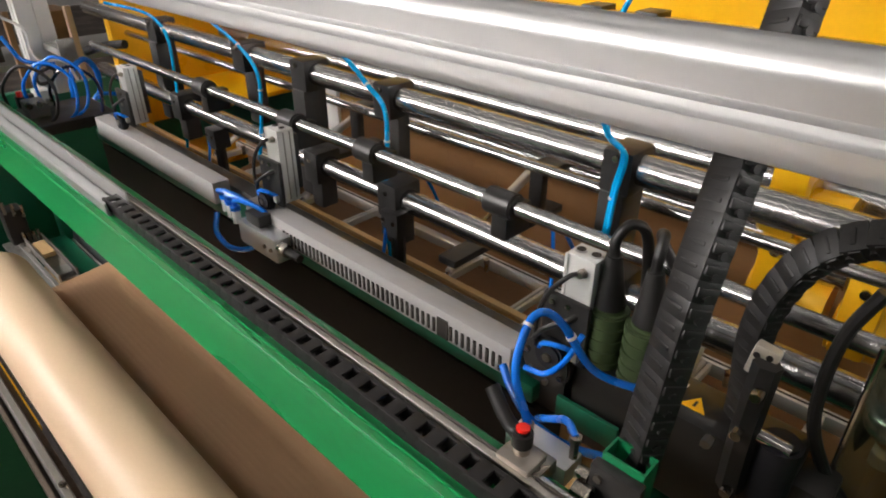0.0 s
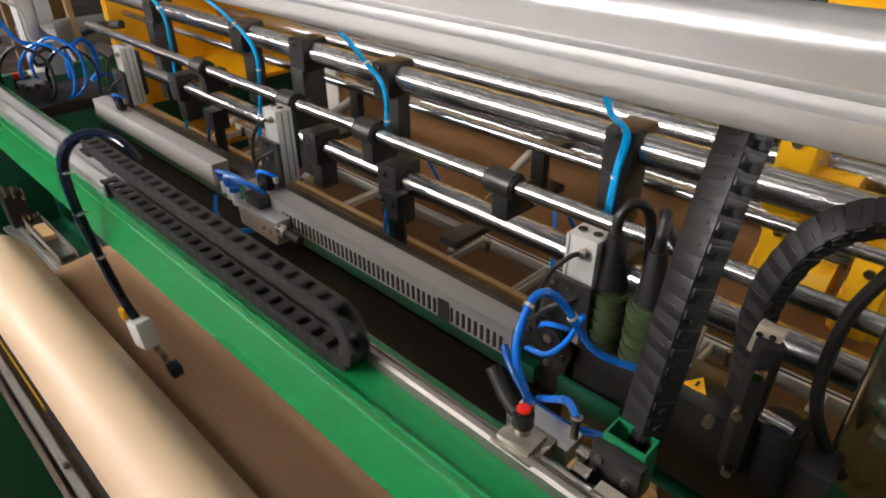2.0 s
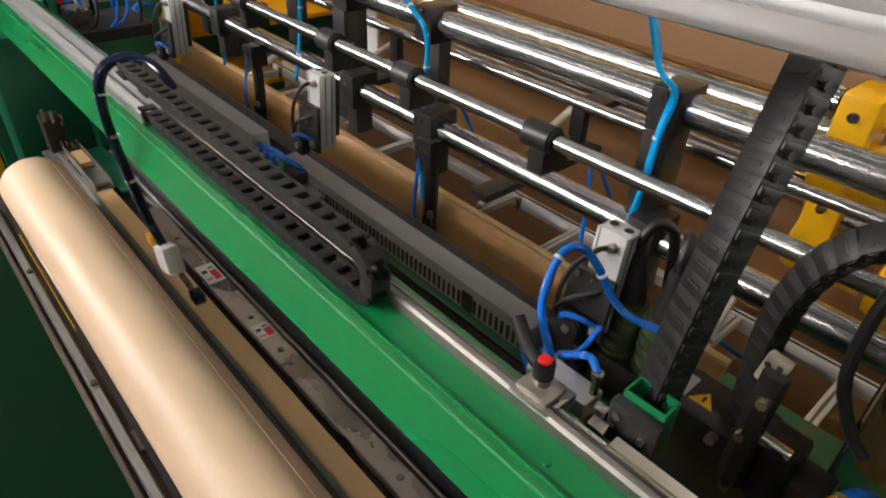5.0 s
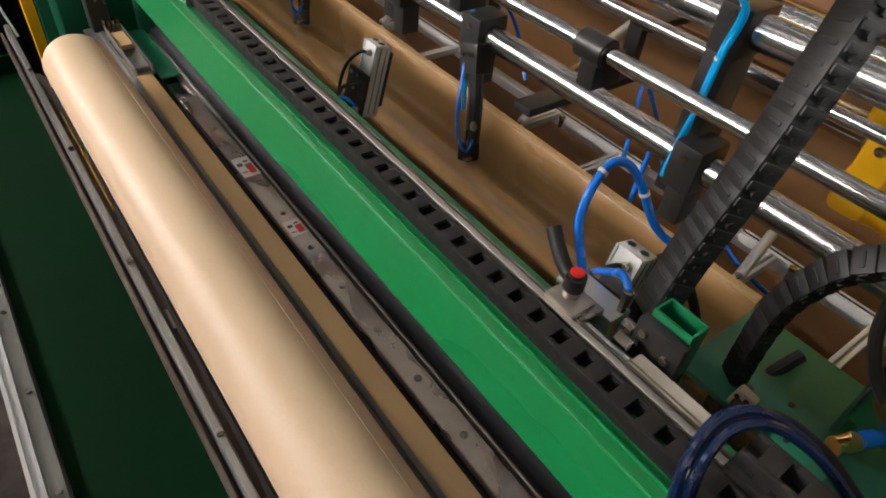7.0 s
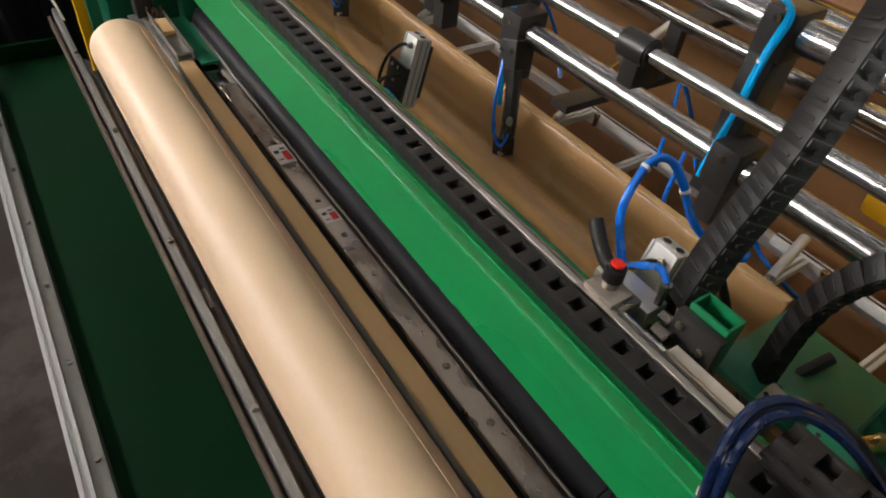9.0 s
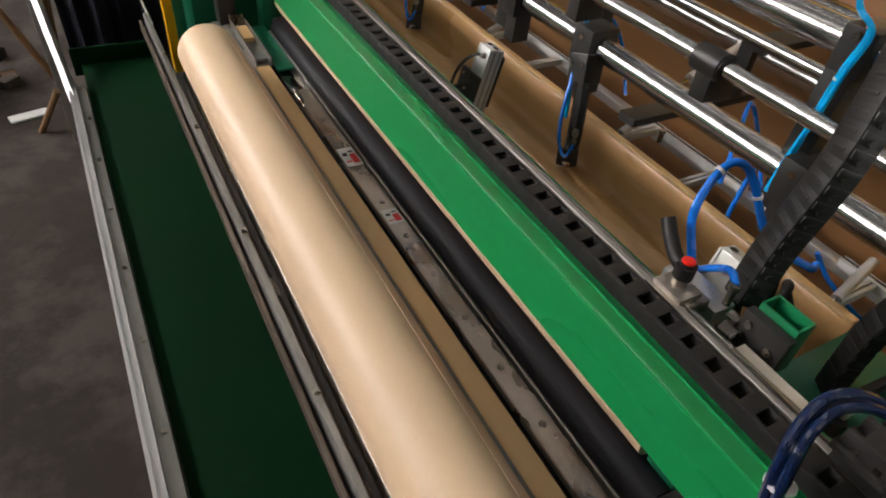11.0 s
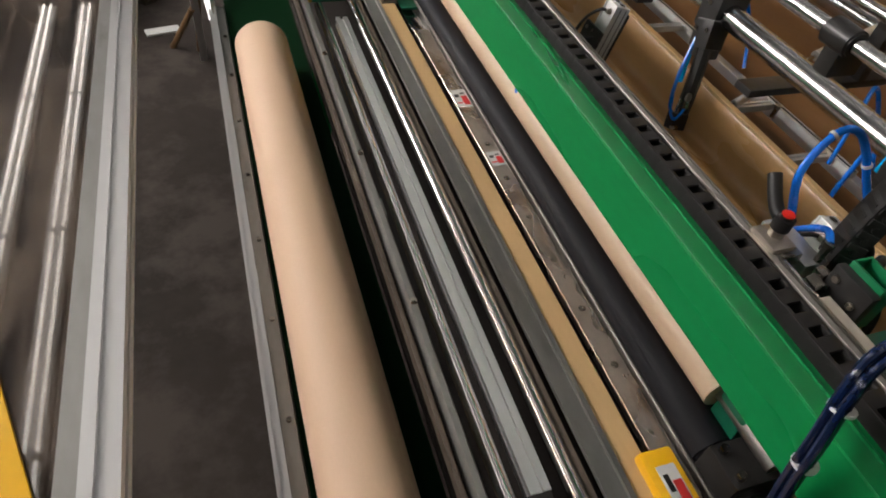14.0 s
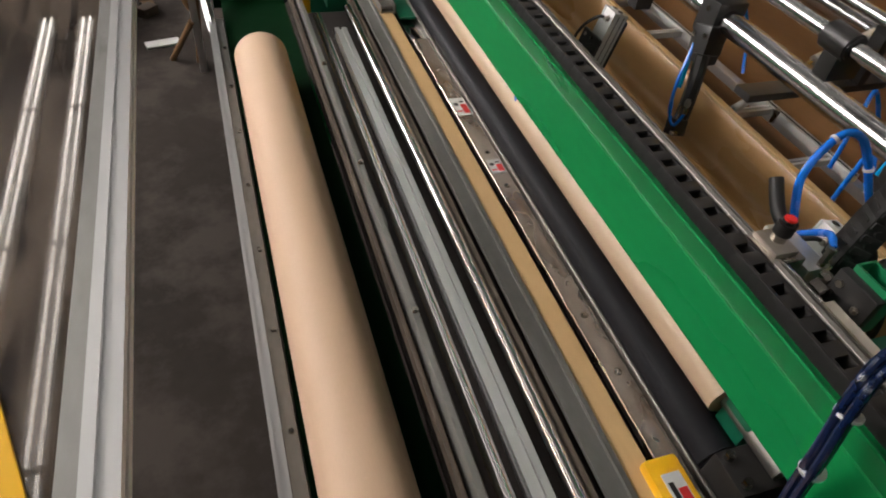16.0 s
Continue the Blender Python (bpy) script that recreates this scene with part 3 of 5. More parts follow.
near = thing("side_frame", "yellow and green painted machine side frame", "machine frame", "side frames")
part("green_plate", box(0.18, 0.34, -0.30, -0.05, 1.035, 1.045, 0.002), M_GREEN_PLATE, near)
for x, y in ((0.22, -0.12), (0.24, -0.16), (0.26, -0.10)):
    part("hole", cyl((x, y, 1.0445), (x, y, 1.0458), 0.004, 10), M_DARK, near)
part("lower_plate", box(0.02, 1.4, -0.80, -0.76, 0.0, 1.45, 0.004), M_GREEN_PLATE, near)
part("yellow_beam", box(1.0, 1.25, -0.9, 1.9, 1.41, 1.70, 0.006), M_YELLOW, near)
part("yellow_post", box(1.15, 1.30, -0.35, -0.10, 0.6, 1.5, 0.006), M_YELLOW, near)


def yellow_fork(y, z):
    """A yellow lever that carries an idler roller's end."""
    t = thing("swing_lever", "yellow painted swing lever holding a roller", "lever", "swing levers")
    bm = bmesh.new()
    bm_box(bm, 0.66, 0.76, y, y + 0.055, z - 0.10, z + 0.05, 0.01)
    bm_cyl(bm, (0.71, y - 0.06, z - 0.07), (0.71, y + 0.06, z - 0.07), 0.045, 24)
    part("arm", bm, M_YELLOW, t)
    part("pin", cyl((0.655, y + 0.028, z + 0.02), (0.67, y + 0.028, z + 0.02), 0.008, 8), M_NICKEL, t)
    part("roller_end", cyl((0.70, y + 0.06, z + 0.02), (0.70, y + 0.14, z + 0.02), 0.026, 24), M_CHROME, t)


yellow_fork(-0.03, 1.13)
yellow_fork(-0.02, 1.275)
yellow_fork(-0.165, 1.11)

for x0, y0, y1, z0, z1, mat, label in ((0.78, 1.30, 1.42, 1.00, 1.20, M_WHITE, "cream painted sheet panel behind the rods"),
                                       (0.62, 1.46, 1.60, 0.84, 1.00, M_TAN, "pale board panel behind the rods")):
    pan = thing("rear_panel", label, "panel", "rear panels")
    part("sheet", box(x0, x0 + 0.012, y0, y1, z0, z1, 0.003), mat, pan)
    part("stay", box(x0 + 0.012, x0 + 0.03, (y0 + y1) / 2 - 0.012, (y0 + y1) / 2 + 0.012, 0.80, z1 - 0.02, 0.002), M_BLACK, pan)
    for y in (y0 + 0.02, y1 - 0.02):
        part("screw", cyl((x0 - 0.003, y, z1 - 0.02), (x0 + 0.001, y, z1 - 0.02), 0.005, 8), M_NICKEL, pan)

# cross ties seen between the rods
ties = thing("cross_tie_frame", "aluminium cross ties with small air cylinders", "machine frame")
def small_frame(x0, x1, y0, y1, z):
    """A rectangle of thin slotted extrusions with a slanting air cylinder across it."""
    for y in (y0, y1 - 0.016):
        part("tie", box(x0, x1, y, y + 0.006, z, z + 0.014, 0.001), M_PROFILE, ties)
        part("tie", box(x0, x1, y + 0.010, y + 0.016, z, z + 0.014, 0.001), M_PROFILE, ties)
        part("tie_web", box(x0, x1, y + 0.006, y + 0.010, z + 0.002, z + 0.009), M_GALV, ties)
    part("side_bar", box(x1, x1 + 0.016, y0 - 0.05, y1 + 0.05, z - 0.001, z + 0.015, 0.001), M_PROFILE, ties)
    part("side_groove", box(x1 + 0.006, x1 + 0.010, y0 - 0.05, y1 + 0.05, z + 0.0145, z + 0.0158), M_DARK, ties)
    part("air_cylinder", cyl((x0 + 0.03, y1 - 0.01, z + 0.02), (x1 - 0.01, y1 + 0.005, z + 0.05), 0.008, 16), M_ALU, ties)
    part("piston_rod", cyl((x0, y1 - 0.013, z + 0.012), (x0 + 0.03, y1 - 0.01, z + 0.02), 0.003, 10), M_CHROME, ties)
    f = part("elbow_fitting", cyl((x1 - 0.03, y1 - 0.05, z + 0.01), (x1 - 0.03, y1 - 0.05, z + 0.035), 0.005, 10), M_NICKEL, ties)
    part("collar", cyl((x1 - 0.03, y1 - 0.05, z + 0.03), (x1 - 0.03, y1 - 0.05, z + 0.037), 0.0068, 6), M_NICKEL, f)


for y in (-0.16, 0.315, 0.80, 1.22):
    small_frame(0.385, 0.51, y, y + 0.18, 0.992)
part("long_bar", box(0.545, 0.567, -0.3, 1.5, 0.955, 0.975, 0.002), M_ALU, ties)
for y in (0.40, 0.95):
    part("black_arm", box(0.34, 0.66, y, y + 0.04, 1.085, 1.10, 0.003), M_BLACK, ties)
    part("rear_arm", box(0.58, 0.92, y - 0.02, y + 0.03, 1.19, 1.205, 0.003), M_BLACK, ties)
    part("riser", box(0.58, 0.60, y, y + 0.03, 1.098, 1.192, 0.003), M_BLACK, ties)
    part("air_cylinder", cyl((0.52, y + 0.06, 1.12), (0.66, y + 0.075, 1.16), 0.010, 16), M_ALU, ties)
    part("piston_rod", cyl((0.46, y + 0.054, 1.104), (0.52, y + 0.06, 1.12), 0.004, 10), M_CHROME, ties)
    part("knob", cyl((0.46, y + 0.017, 1.10), (0.46, y + 0.017, 1.113), 0.007, 10), M_BRASS, ties)

# ---------------------------------------------------------------- front cover beam and end post
top = thing("cover_beam", "silver aluminium beam of the front cover", "beam")
part("beam", profile([(-0.108, 1.566), (-0.113, 1.568), (-0.1145, 1.572), (-0.1145, 1.579), (-0.1115, 1.581), (-0.1100, 1.5835), (-0.1115, 1.586), (-0.1140, 1.588)]
                     + arc(-0.104, 1.598, 0.0105, 185, 90, 8) + [(-0.0985, 1.6085), (-0.0985, 1.566)], -0.9, 2.0), M_ALU_SATIN, top)
post = thing("aluminium_post", "upright slotted aluminium post", "post")
bm = bmesh.new()
frame_profile(bm, -0.045, 0.045, -0.03, 0.03, 0, 1.1)
for v in bm.verts:
    v.co = Vector((v.co.x, v.co.z, v.co.y))
bmesh.ops.recalc_face_normals(bm, faces=bm.faces)
pp = part("upright", bm, M_PROFILE, post)
pp.location = (0.225, 2.03, 1.1)

# ---------------------------------------------------------------- open safety cover beside the tray
door = thing("safety_cover", "aluminium framed clear plastic safety cover", "cover")
DZ = 1.26
bm = bmesh.new()
frame_profile(bm, -0.614, -0.592, DZ - 0.012, DZ + 0.012, -0.60, 1.40, slot=0.006, lip=0.004)
part("frame_rail", bm, M_ALU, door)
pane = part("clear_sheet", box(-1.05, -0.615, -0.60, 1.4, DZ - 0.002, DZ + 0.002), M_CLEAR, door, "scratched clear plastic sheet")
pane.visible_shadow = False
part("seal", box(-0.628, -0.6155, -0.60, 1.4, DZ + 0.0025, DZ + 0.0055), M_GALV, door)
part("yellow_corner", box(-0.95, -0.678, -0.75, 0.0, DZ + 0.003, DZ + 0.007, 0.001, Matrix.Rotation(radians(17.6), 3, "Z"), (-0.678, 0.0, DZ)), M_YELLOW, door, "yellow painted corner plate")
part("stay", box(-0.612, -0.594, -0.62, -0.60, 0.0, DZ, 0.002), M_ALU, door)
part("stay", box(-1.05, -1.03, -0.62, -0.60, 0.0, DZ, 0.002), M_ALU, door)

# ---------------------------------------------------------------- knife adjuster by the lever
adj = thing("knife_adjuster", "steel slide block with black clamping lever and red button", "adjuster")
part("block", box(-0.021, 0.020, -0.026, 0.020, 1.191, 1.2075, 0.002), M_NICKEL, adj)
part("cap_plate", box(-0.017, 0.012, -0.020, 0.016, 1.2077, 1.2145, 0.002), M_PLATE, adj)
part("boss", cyl((0.0, 0.0, 1.2145), (0.0, 0.0, 1.222), 0.008, 16), M_NICKEL, adj)
sl = part("slide", profile([(-0.017, 1.191), (-0.017, 1.2), (-0.0155, 1.2015), (-0.002, 1.2015), (-0.002, 1.199), (0.001, 1.199), (0.001, 1.2015), (0.0135, 1.2015), (0.015, 1.2), (0.015, 1.191)],
                           -0.157, -0.075), M_SLIDE, adj, "bright machined slide bar")
part("carrier", box(0.021, 0.050, -0.035, 0.035, 1.175, 1.198, 0.003), M_ALU, adj)
part("spindle", cyl((-0.004, -0.075, 1.200), (-0.004, -0.026, 1.200), 0.0055, 16), M_CHROME, adj)
part("clamp_nut", cyl((0.012, -0.066, 1.199), (0.012, -0.050, 1.199), 0.009, 6), M_NICKEL, adj)
part("clamp_nut", cyl((0.026, -0.056, 1.203), (0.026, -0.044, 1.203), 0.007, 6), M_NICKEL, adj)
lever = part("lever", cyl((0.0, 0.0, 1.2205), (0.0, 0.0, 1.2405), 0.0098, 20, bev=0.003), M_PLASTIC, adj, "black plastic clamping lever")
part("grip", tube([(0.0, 0.0, 1.231), (0.001, 0.014, 1.235), (0.004, 0.028, 1.244), (0.009, 0.044, 1.257)], 0.0072, 12), M_PLASTIC, lever)
part("button", cyl((0.0, 0.0, 1.2405), (0.0, 0.0, 1.2435), 0.0066, 18, bev=0.001), M_RED, lever, "red button")
for x, y, z in ((0.022, 0.010, 1.199), (0.040, -0.030, 1.198)):
    fit_ = part("elbow_fitting", cyl((x, y, z), (x, y, z + 0.020), 0.0045, 6), M_NICKEL, adj)
    part("collar", cyl((x, y, z + 0.020), (x, y, z + 0.026), 0.0058, 14), M_NICKEL, fit_)
part("side_plate", box(0.022, 0.034, -0.104, -0.056, 1.172, 1.226, 0.003), M_BLACK, adj, "black side plate with two bolts")
for y, z in ((-0.066, 1.214), (-0.092, 1.204)):
    part("bolt", cyl((0.019, y, z), (0.0225, y, z), 0.0042, 6), M_NICKEL, adj)
bm = bmesh.new()
for x0, x1, y0, y1 in ((0.0345, 0.037, -0.100, -0.060), (0.0565, 0.059, -0.100, -0.060), (0.037, 0.0565, -0.100, -0.0975), (0.037, 0.0565, -0.0625, -0.060)):
    bm_box(bm, x0, x1, y0, y1, 1.172, 1.232, 0.0006)
bm_box(bm, 0.037, 0.0565, -0.0975, -0.0625, 1.172, 1.19)
part("square_tube", bm, M_GREEN_TUBE, adj, "open green painted square tube")
for k, y in enumerate((-0.183, -0.245)):
    tp = part("teal_plate", box(0.0175, 0.062, y - 0.045, y, 1.186, 1.193, 0.001), M_GREEN_PLATE, adj, "teal green drilled plate")
    for dx, dy in ((0.028, -0.012), (0.040, -0.020), (0.052, -0.010), (0.030, -0.035)):
        part("hole", cyl((dx, y + dy, 1.1925), (dx, y + dy, 1.1935), 0.0022, 8), M_DARK, tp)

# ---------------------------------------------------------------- hanging cable chains at the near end
def cable_chain(points, w, label, n):
    """A closed black cable carrier along a smooth line, one piece for each link."""
    t = thing("cable_carrier", label, "cable chain", "hanging cable carriers")
    P = spline(points, 40)
    step = sum((b - a).length for a, b in zip(P, P[1:])) / n
    bm = bmesh.new()
    bm_box(bm, -w / 2, w / 2, -step * 0.56, step * 0.56, -w * 0.36, w * 0.36, w * 0.07)
    bm_box(bm, -w * 0.56, w * 0.56, -step * 0.25, step * 0.25, -w * 0.30, w * 0.30, w * 0.05)
    bm_cyl(bm, (-w * 0.60, step * 0.3, 0), (w * 0.60, step * 0.3, 0), w * 0.11, 10)
    bm_box(bm, -w * 0.3, w * 0.3, -step * 0.12, step * 0.12, -w * 0.39, w * 0.39, w * 0.04)
    me = mesh_of("link", bm, M_PLASTIC)
    return [share("link", me, m, t) for m in link_poses(points, n)]


def link_poses(points, n):
    """n even steps along a smooth line, as poses whose y points along it."""
    P = spline(points, 40)
    L = [0.0]
    for a, b in zip(P, P[1:]):
        L.append(L[-1] + (b - a).length)
    at, out, k = [], [], 0
    for i in range(n + 1):
        d = L[-1] * i / n
        while k < len(L) - 2 and L[k + 1] < d:
            k += 1
        at.append(P[k].lerp(P[k + 1], min(1.0, (d - L[k]) / max(1e-9, L[k + 1] - L[k]))))
    for a, b in zip(at, at[1:]):
        d = (b - a).normalized()
        side = Vector((0.55, 0.83, 0.0))
        side = (side - d * side.dot(d)).normalized()
        out.append(Matrix.Translation((a + b) / 2) @ Matrix((side, d, side.cross(d))).transposed().to_4x4())
    return out


HANG_A = [(0.25, -0.07, 1.68), (0.2, -0.073, 1.573), (0.15, -0.076, 1.472), (0.105, -0.079, 1.38), (0.083, -0.079, 1.295), (0.065, -0.078, 1.201)]
HANG_B = [(0.25, -0.045, 1.62), (0.2, -0.047, 1.529), (0.15, -0.056, 1.45), (0.110, -0.055, 1.350), (0.085, -0.047, 1.263), (0.065, -0.046, 1.198)]
HANG_C = [(0.25, 0.03, 1.62), (0.2, 0.012, 1.531), (0.15, -0.009, 1.44), (0.110, -0.026, 1.345), (0.088, -0.023, 1.250), (0.068, -0.028, 1.192)]
HANG_LINKS = cable_chain(HANG_A, 0.034, "black plastic cable carrier hanging beside the knife unit", 30)
ARCH_UP = [(0.23, -0.42, 1.36), (0.225, -0.26, 1.425), (0.22, -0.177, 1.411), (0.22, -0.136, 1.381), (0.22, -0.114, 1.331), (0.22, -0.107, 1.275), (0.22, -0.114, 1.20), (0.22, -0.115, 1.16)]
ARCH_DOWN = [(0.23, -0.42, 1.30), (0.225, -0.24, 1.315), (0.22, -0.146, 1.263), (0.22, -0.112, 1.208), (0.22, -0.098, 1.15), (0.22, -0.098, 1.057), (0.22, -0.103, 0.985), (0.22, -0.105, 0.95)]
ARCH_LINKS = cable_chain(ARCH_UP, 0.028, "black plastic cable carrier arching down to the knife unit", 28)


def hose(points, r, mat, label, ties_at=(), group="air hoses"):
    t = thing("air_hose", label, "hose", group)
    part("hose", tube(points, r, 10), mat, t)
    P = spline(points, 8)
    for f in ties_at:
        i = min(int(f * (len(P) - 1)), len(P) - 2)
        d = (P[i + 1] - P[i]).normalized()
        part("cable_tie", cyl(P[i] - d * 0.0016, P[i] + d * 0.0016, r * 1.25, 12), M_WHITE, t, "white cable tie")
    return t


# cyan hoses hanging from the cover beam to the rods
for d in (0.0, 0.007):
    hose([(0.335 + d, 0.19, 1.50), (0.345 + d, 0.158, 1.409), (0.345 + d, 0.143 + d, 1.384), (0.345 + d, 0.119 + d, 1.366), (0.345 + d, 0.125 + d, 1.317), (0.345 + d, 0.129 + d, 1.258), (0.343 + d, 0.136, 1.20), (0.33 + d, 0.135, 1.14)],
         0.0036, M_CYAN, "bright cyan air hose with white ties", (0.42, 0.62) if d else ())
hose([(0.345, 0.80, 1.46), (0.345, 0.686, 1.409), (0.345, 0.614, 1.363), (0.345, 0.57, 1.323), (0.345, 0.574, 1.219), (0.345, 0.586, 1.137), (0.342, 0.571, 1.058), (0.335, 0.56, 1.02)], 0.0042, M_CYAN, "bright cyan air hose with white ties", (0.3, 0.5, 0.62, 0.8))
hose([(0.345, 1.35, 1.45), (0.345, 1.184, 1.415), (0.345, 1.041, 1.368), (0.345, 0.976, 1.32), (0.345, 0.98, 1.247), (0.345, 1.002, 1.165), (0.34, 1.01, 1.12)], 0.0042, M_CYAN, "bright cyan air hose with white ties", (0.35, 0.6, 0.8))
hose([(0.345, 1.752, 1.381), (0.345, 1.52, 1.385), (0.345, 1.42, 1.368), (0.345, 1.381, 1.319), (0.345, 1.394, 1.189), (0.345, 1.392, 1.082), (0.34, 1.39, 1.05)], 0.0042, M_CYAN, "bright cyan air hose with white ties", (0.4, 0.7))
hose([(0.72, 0.30, 1.56), (0.70, 0.336, 1.491), (0.70, 0.356, 1.445), (0.69, 0.38, 1.39)], 0.005, M_CYAN, "bright cyan air hose with white ties")
# blue loop beside the lever
hose([(0.022, 0.010, 1.224), (0.035, 0.038, 1.260), (0.065, 0.049, 1.294), (0.085, 0.044, 1.301), (0.105, 0.033, 1.278), (0.130, 0.009, 1.223), (0.160, -0.029, 1.202), (0.175, -0.03, 1.20)], 0.0043, M_BLUE,
     "bright blue air hose looping above the slide", (0.3, 0.62))
hose([(0.040, -0.030, 1.222), (0.052, -0.012, 1.222), (0.07, 0.02, 1.19), (0.10, 0.05, 1.15)], 0.004, M_BLUE, "bright blue air hose at the slide")
# small blue hoses farther back
for y in (0.25, 0.63, 1.05):
    hose([(0.46, y + 0.03, 1.02), (0.50, y + 0.06, 1.09), (0.56, y + 0.10, 1.12), (0.60, y + 0.08, 1.05), (0.58, y + 0.02, 0.98)], 0.004, M_BLUE, "thin blue air hose on a cylinder")
hose([(0.40, 0.205, 0.985), (0.405, 0.21, 1.03), (0.42, 0.215, 1.10), (0.43, 0.22, 1.13)], 0.004, M_BLUE, "thin blue air hose on a cylinder")
hose([(0.52, -0.05, 0.93), (0.50, 0.0, 0.95), (0.47, 0.05, 0.99), (0.45, 0.08, 1.03)], 0.004, M_BLUE, "thin blue air hose on a cylinder")
# black cables at the near end
hose([(0.250, -0.188, 1.351), (0.245, -0.173, 1.304), (0.240, -0.170, 1.245), (0.240, -0.177, 1.191), (0.240, -0.200, 1.146), (0.240, -0.220, 1.128)], 0.0065, M_PLASTIC, "black cable hanging at the near end", group="cables")
hose([(0.17, 0.0, 1.06), (0.20, -0.06, 1.03), (0.24, -0.11, 1.03), (0.30, -0.13, 1.06)], 0.008, M_PLASTIC, "black cable hanging at the near end", group="cables")
# far end bundle
for k, (dx, dz, mat) in enumerate(((0, 0, M_BLUE), (0.03, 0.01, M_BLUE), (0.06, -0.02, M_NAVY), (-0.05, 0.0, M_PLASTIC))):
    hose([(0.10 + dx, 1.80, 1.12 + dz), (0.09 + dx, 1.76, 1.20 + dz), (0.13 + dx, 1.70, 1.26 + dz), (0.18 + dx, 1.66, 1.22 + dz), (0.17 + dx, 1.64, 1.14 + dz), (0.13 + dx, 1.66, 1.10 + dz)],
         0.0045, mat, "coiled air hose at the far frame")
valve = thing("valve_block", "grey valve block with fittings at the far frame", "valve")
part("body", box(0.07, 0.12, 1.70, 1.77, 1.12, 1.16, 0.004), M_GALV, valve)
part("base", box(0.02, 0.26, 1.62, 1.84, 1.09, 1.12, 0.005), M_BLACK, valve)
for k in range(3):
    part("fitting", cyl((0.07 + 0.025 * k, 1.695, 1.16), (0.07 + 0.025 * k, 1.675, 1.16), 0.008, 12), M_NICKEL, valve)

rest = thing("cutter_rest", "steel cutter rest with two pale pads beside a black valve", "rest")
part("channel", profile([(-0.050, 0.795), (-0.050, 0.822), (-0.046, 0.822), (-0.046, 0.802), (-0.008, 0.802), (-0.008, 0.822), (-0.004, 0.822), (-0.004, 0.795)], 1.385, 1.66), M_STEEL, rest)
part("pad", box(-0.043, -0.011, 1.53, 1.62, 0.803, 0.818, 0.003), M_STRIP, rest, "pale wooden pad")
part("pad", box(-0.043, -0.011, 1.40, 1.45, 0.803, 0.812, 0.003), M_GALV, rest)
part("green_flat", box(0.002, 0.05, 1.36, 1.66, 0.788, 0.796, 0.002), M_GREEN_PLATE, rest)
part("black_valve", box(-0.075, -0.025, 1.67, 1.73, 0.80, 0.90, 0.006), M_BLACK, rest)
for k in range(3):
    part("pin", cyl((-0.07 + 0.02 * k, 1.66, 0.90 - 0.01 * k), (-0.07 + 0.02 * k, 1.66, 0.935 - 0.01 * k), 0.004, 8), M_NICKEL, rest)
for k in range(4):
    part("tooth", box(-0.050 + 0.012 * k, -0.044 + 0.012 * k, 1.655, 1.668, 0.80, 0.835, 0.001), M_NICKEL, rest)

# air filter at the near end
filt = thing("air_filter", "clear air filter bowl with brass and blue fittings", "air filter")
part("bowl", cyl((0.27, -0.235, 1.03), (0.27, -0.235, 1.30), 0.034, 28, bev=0.008), M_BOWL, filt)
part("guard_rod", cyl((0.250, -0.203, 1.03), (0.250, -0.203, 1.30), 0.0035, 10), M_CHROME, filt)
part("stand", box(0.262, 0.278, -0.243, -0.227, 0.985, 1.03, 0.002), M_GALV, filt)
part("brass_fitting", cyl((0.19, -0.215, 1.085), (0.215, -0.225, 1.085), 0.010, 12), M_BRASS, filt)
part("blue_fitting", cyl((0.215, -0.225, 1.085), (0.25, -0.24, 1.085), 0.009, 14), M_BLUE, filt)

# ---------------------------------------------------------------- clutter behind the tray
sheet_c = thing("draped_cloth", "dark blue cloth hanging behind the tray", "cloth")
bm = bmesh.new()
cols = [(x / 20.0) for x in range(41)]
pts3 = [(-0.50 + u * 0.20, 2.14 + 0.03 * math.sin(u * 19) + 0.02 * math.sin(u * 7 + 1)) for u in cols]
rows_ = []
for z in (1.3, 1.1, 0.9, 0.7, 0.5):
    rows_.append([bm.verts.new((x, y + 0.03 * math.sin(z * 9 + x * 5), z)) for x, y in pts3])
for a, b in zip(rows_, rows_[1:]):
    for i in range(len(a) - 1):
        bm.faces.new((a[i], a[i + 1], b[i + 1], b[i]))
bmesh.ops.solidify(bm, geom=bm.faces[:], thickness=0.006)
part("cloth", bm, M_CLOTH, sheet_c)
rack = thing("wooden_trestle", "old wooden trestle legs on the floor", "trestle")
for a, b in (((-0.60, 2.62, 0.0), (-0.50, 2.5, 1.0)), ((-0.72, 2.66, 0.0), (-0.60, 2.52, 0.25)), ((-0.60, 2.62, 0.26), (-0.86, 2.72, 0.9))):
    part("leg", cyl(a, b, 0.014, 8), M_WOOD, rack)
paper = tagged(part("paper_scrap", box(-0.84, -0.68, 2.78, 2.84, 0.0, 0.012, 0.004, Matrix.Rotation(radians(14), 3, "Z")), M_WHITE), "crumpled white paper scrap on the floor", "scrap")
drum = thing("metal_drum", "dull metal drum lying on the floor", "drum")
part("shell", cyl((-1.35, 2.95, 0.17), (-1.0, 3.2, 0.17), 0.17, 28, bev=0.01), M_GALV, drum)
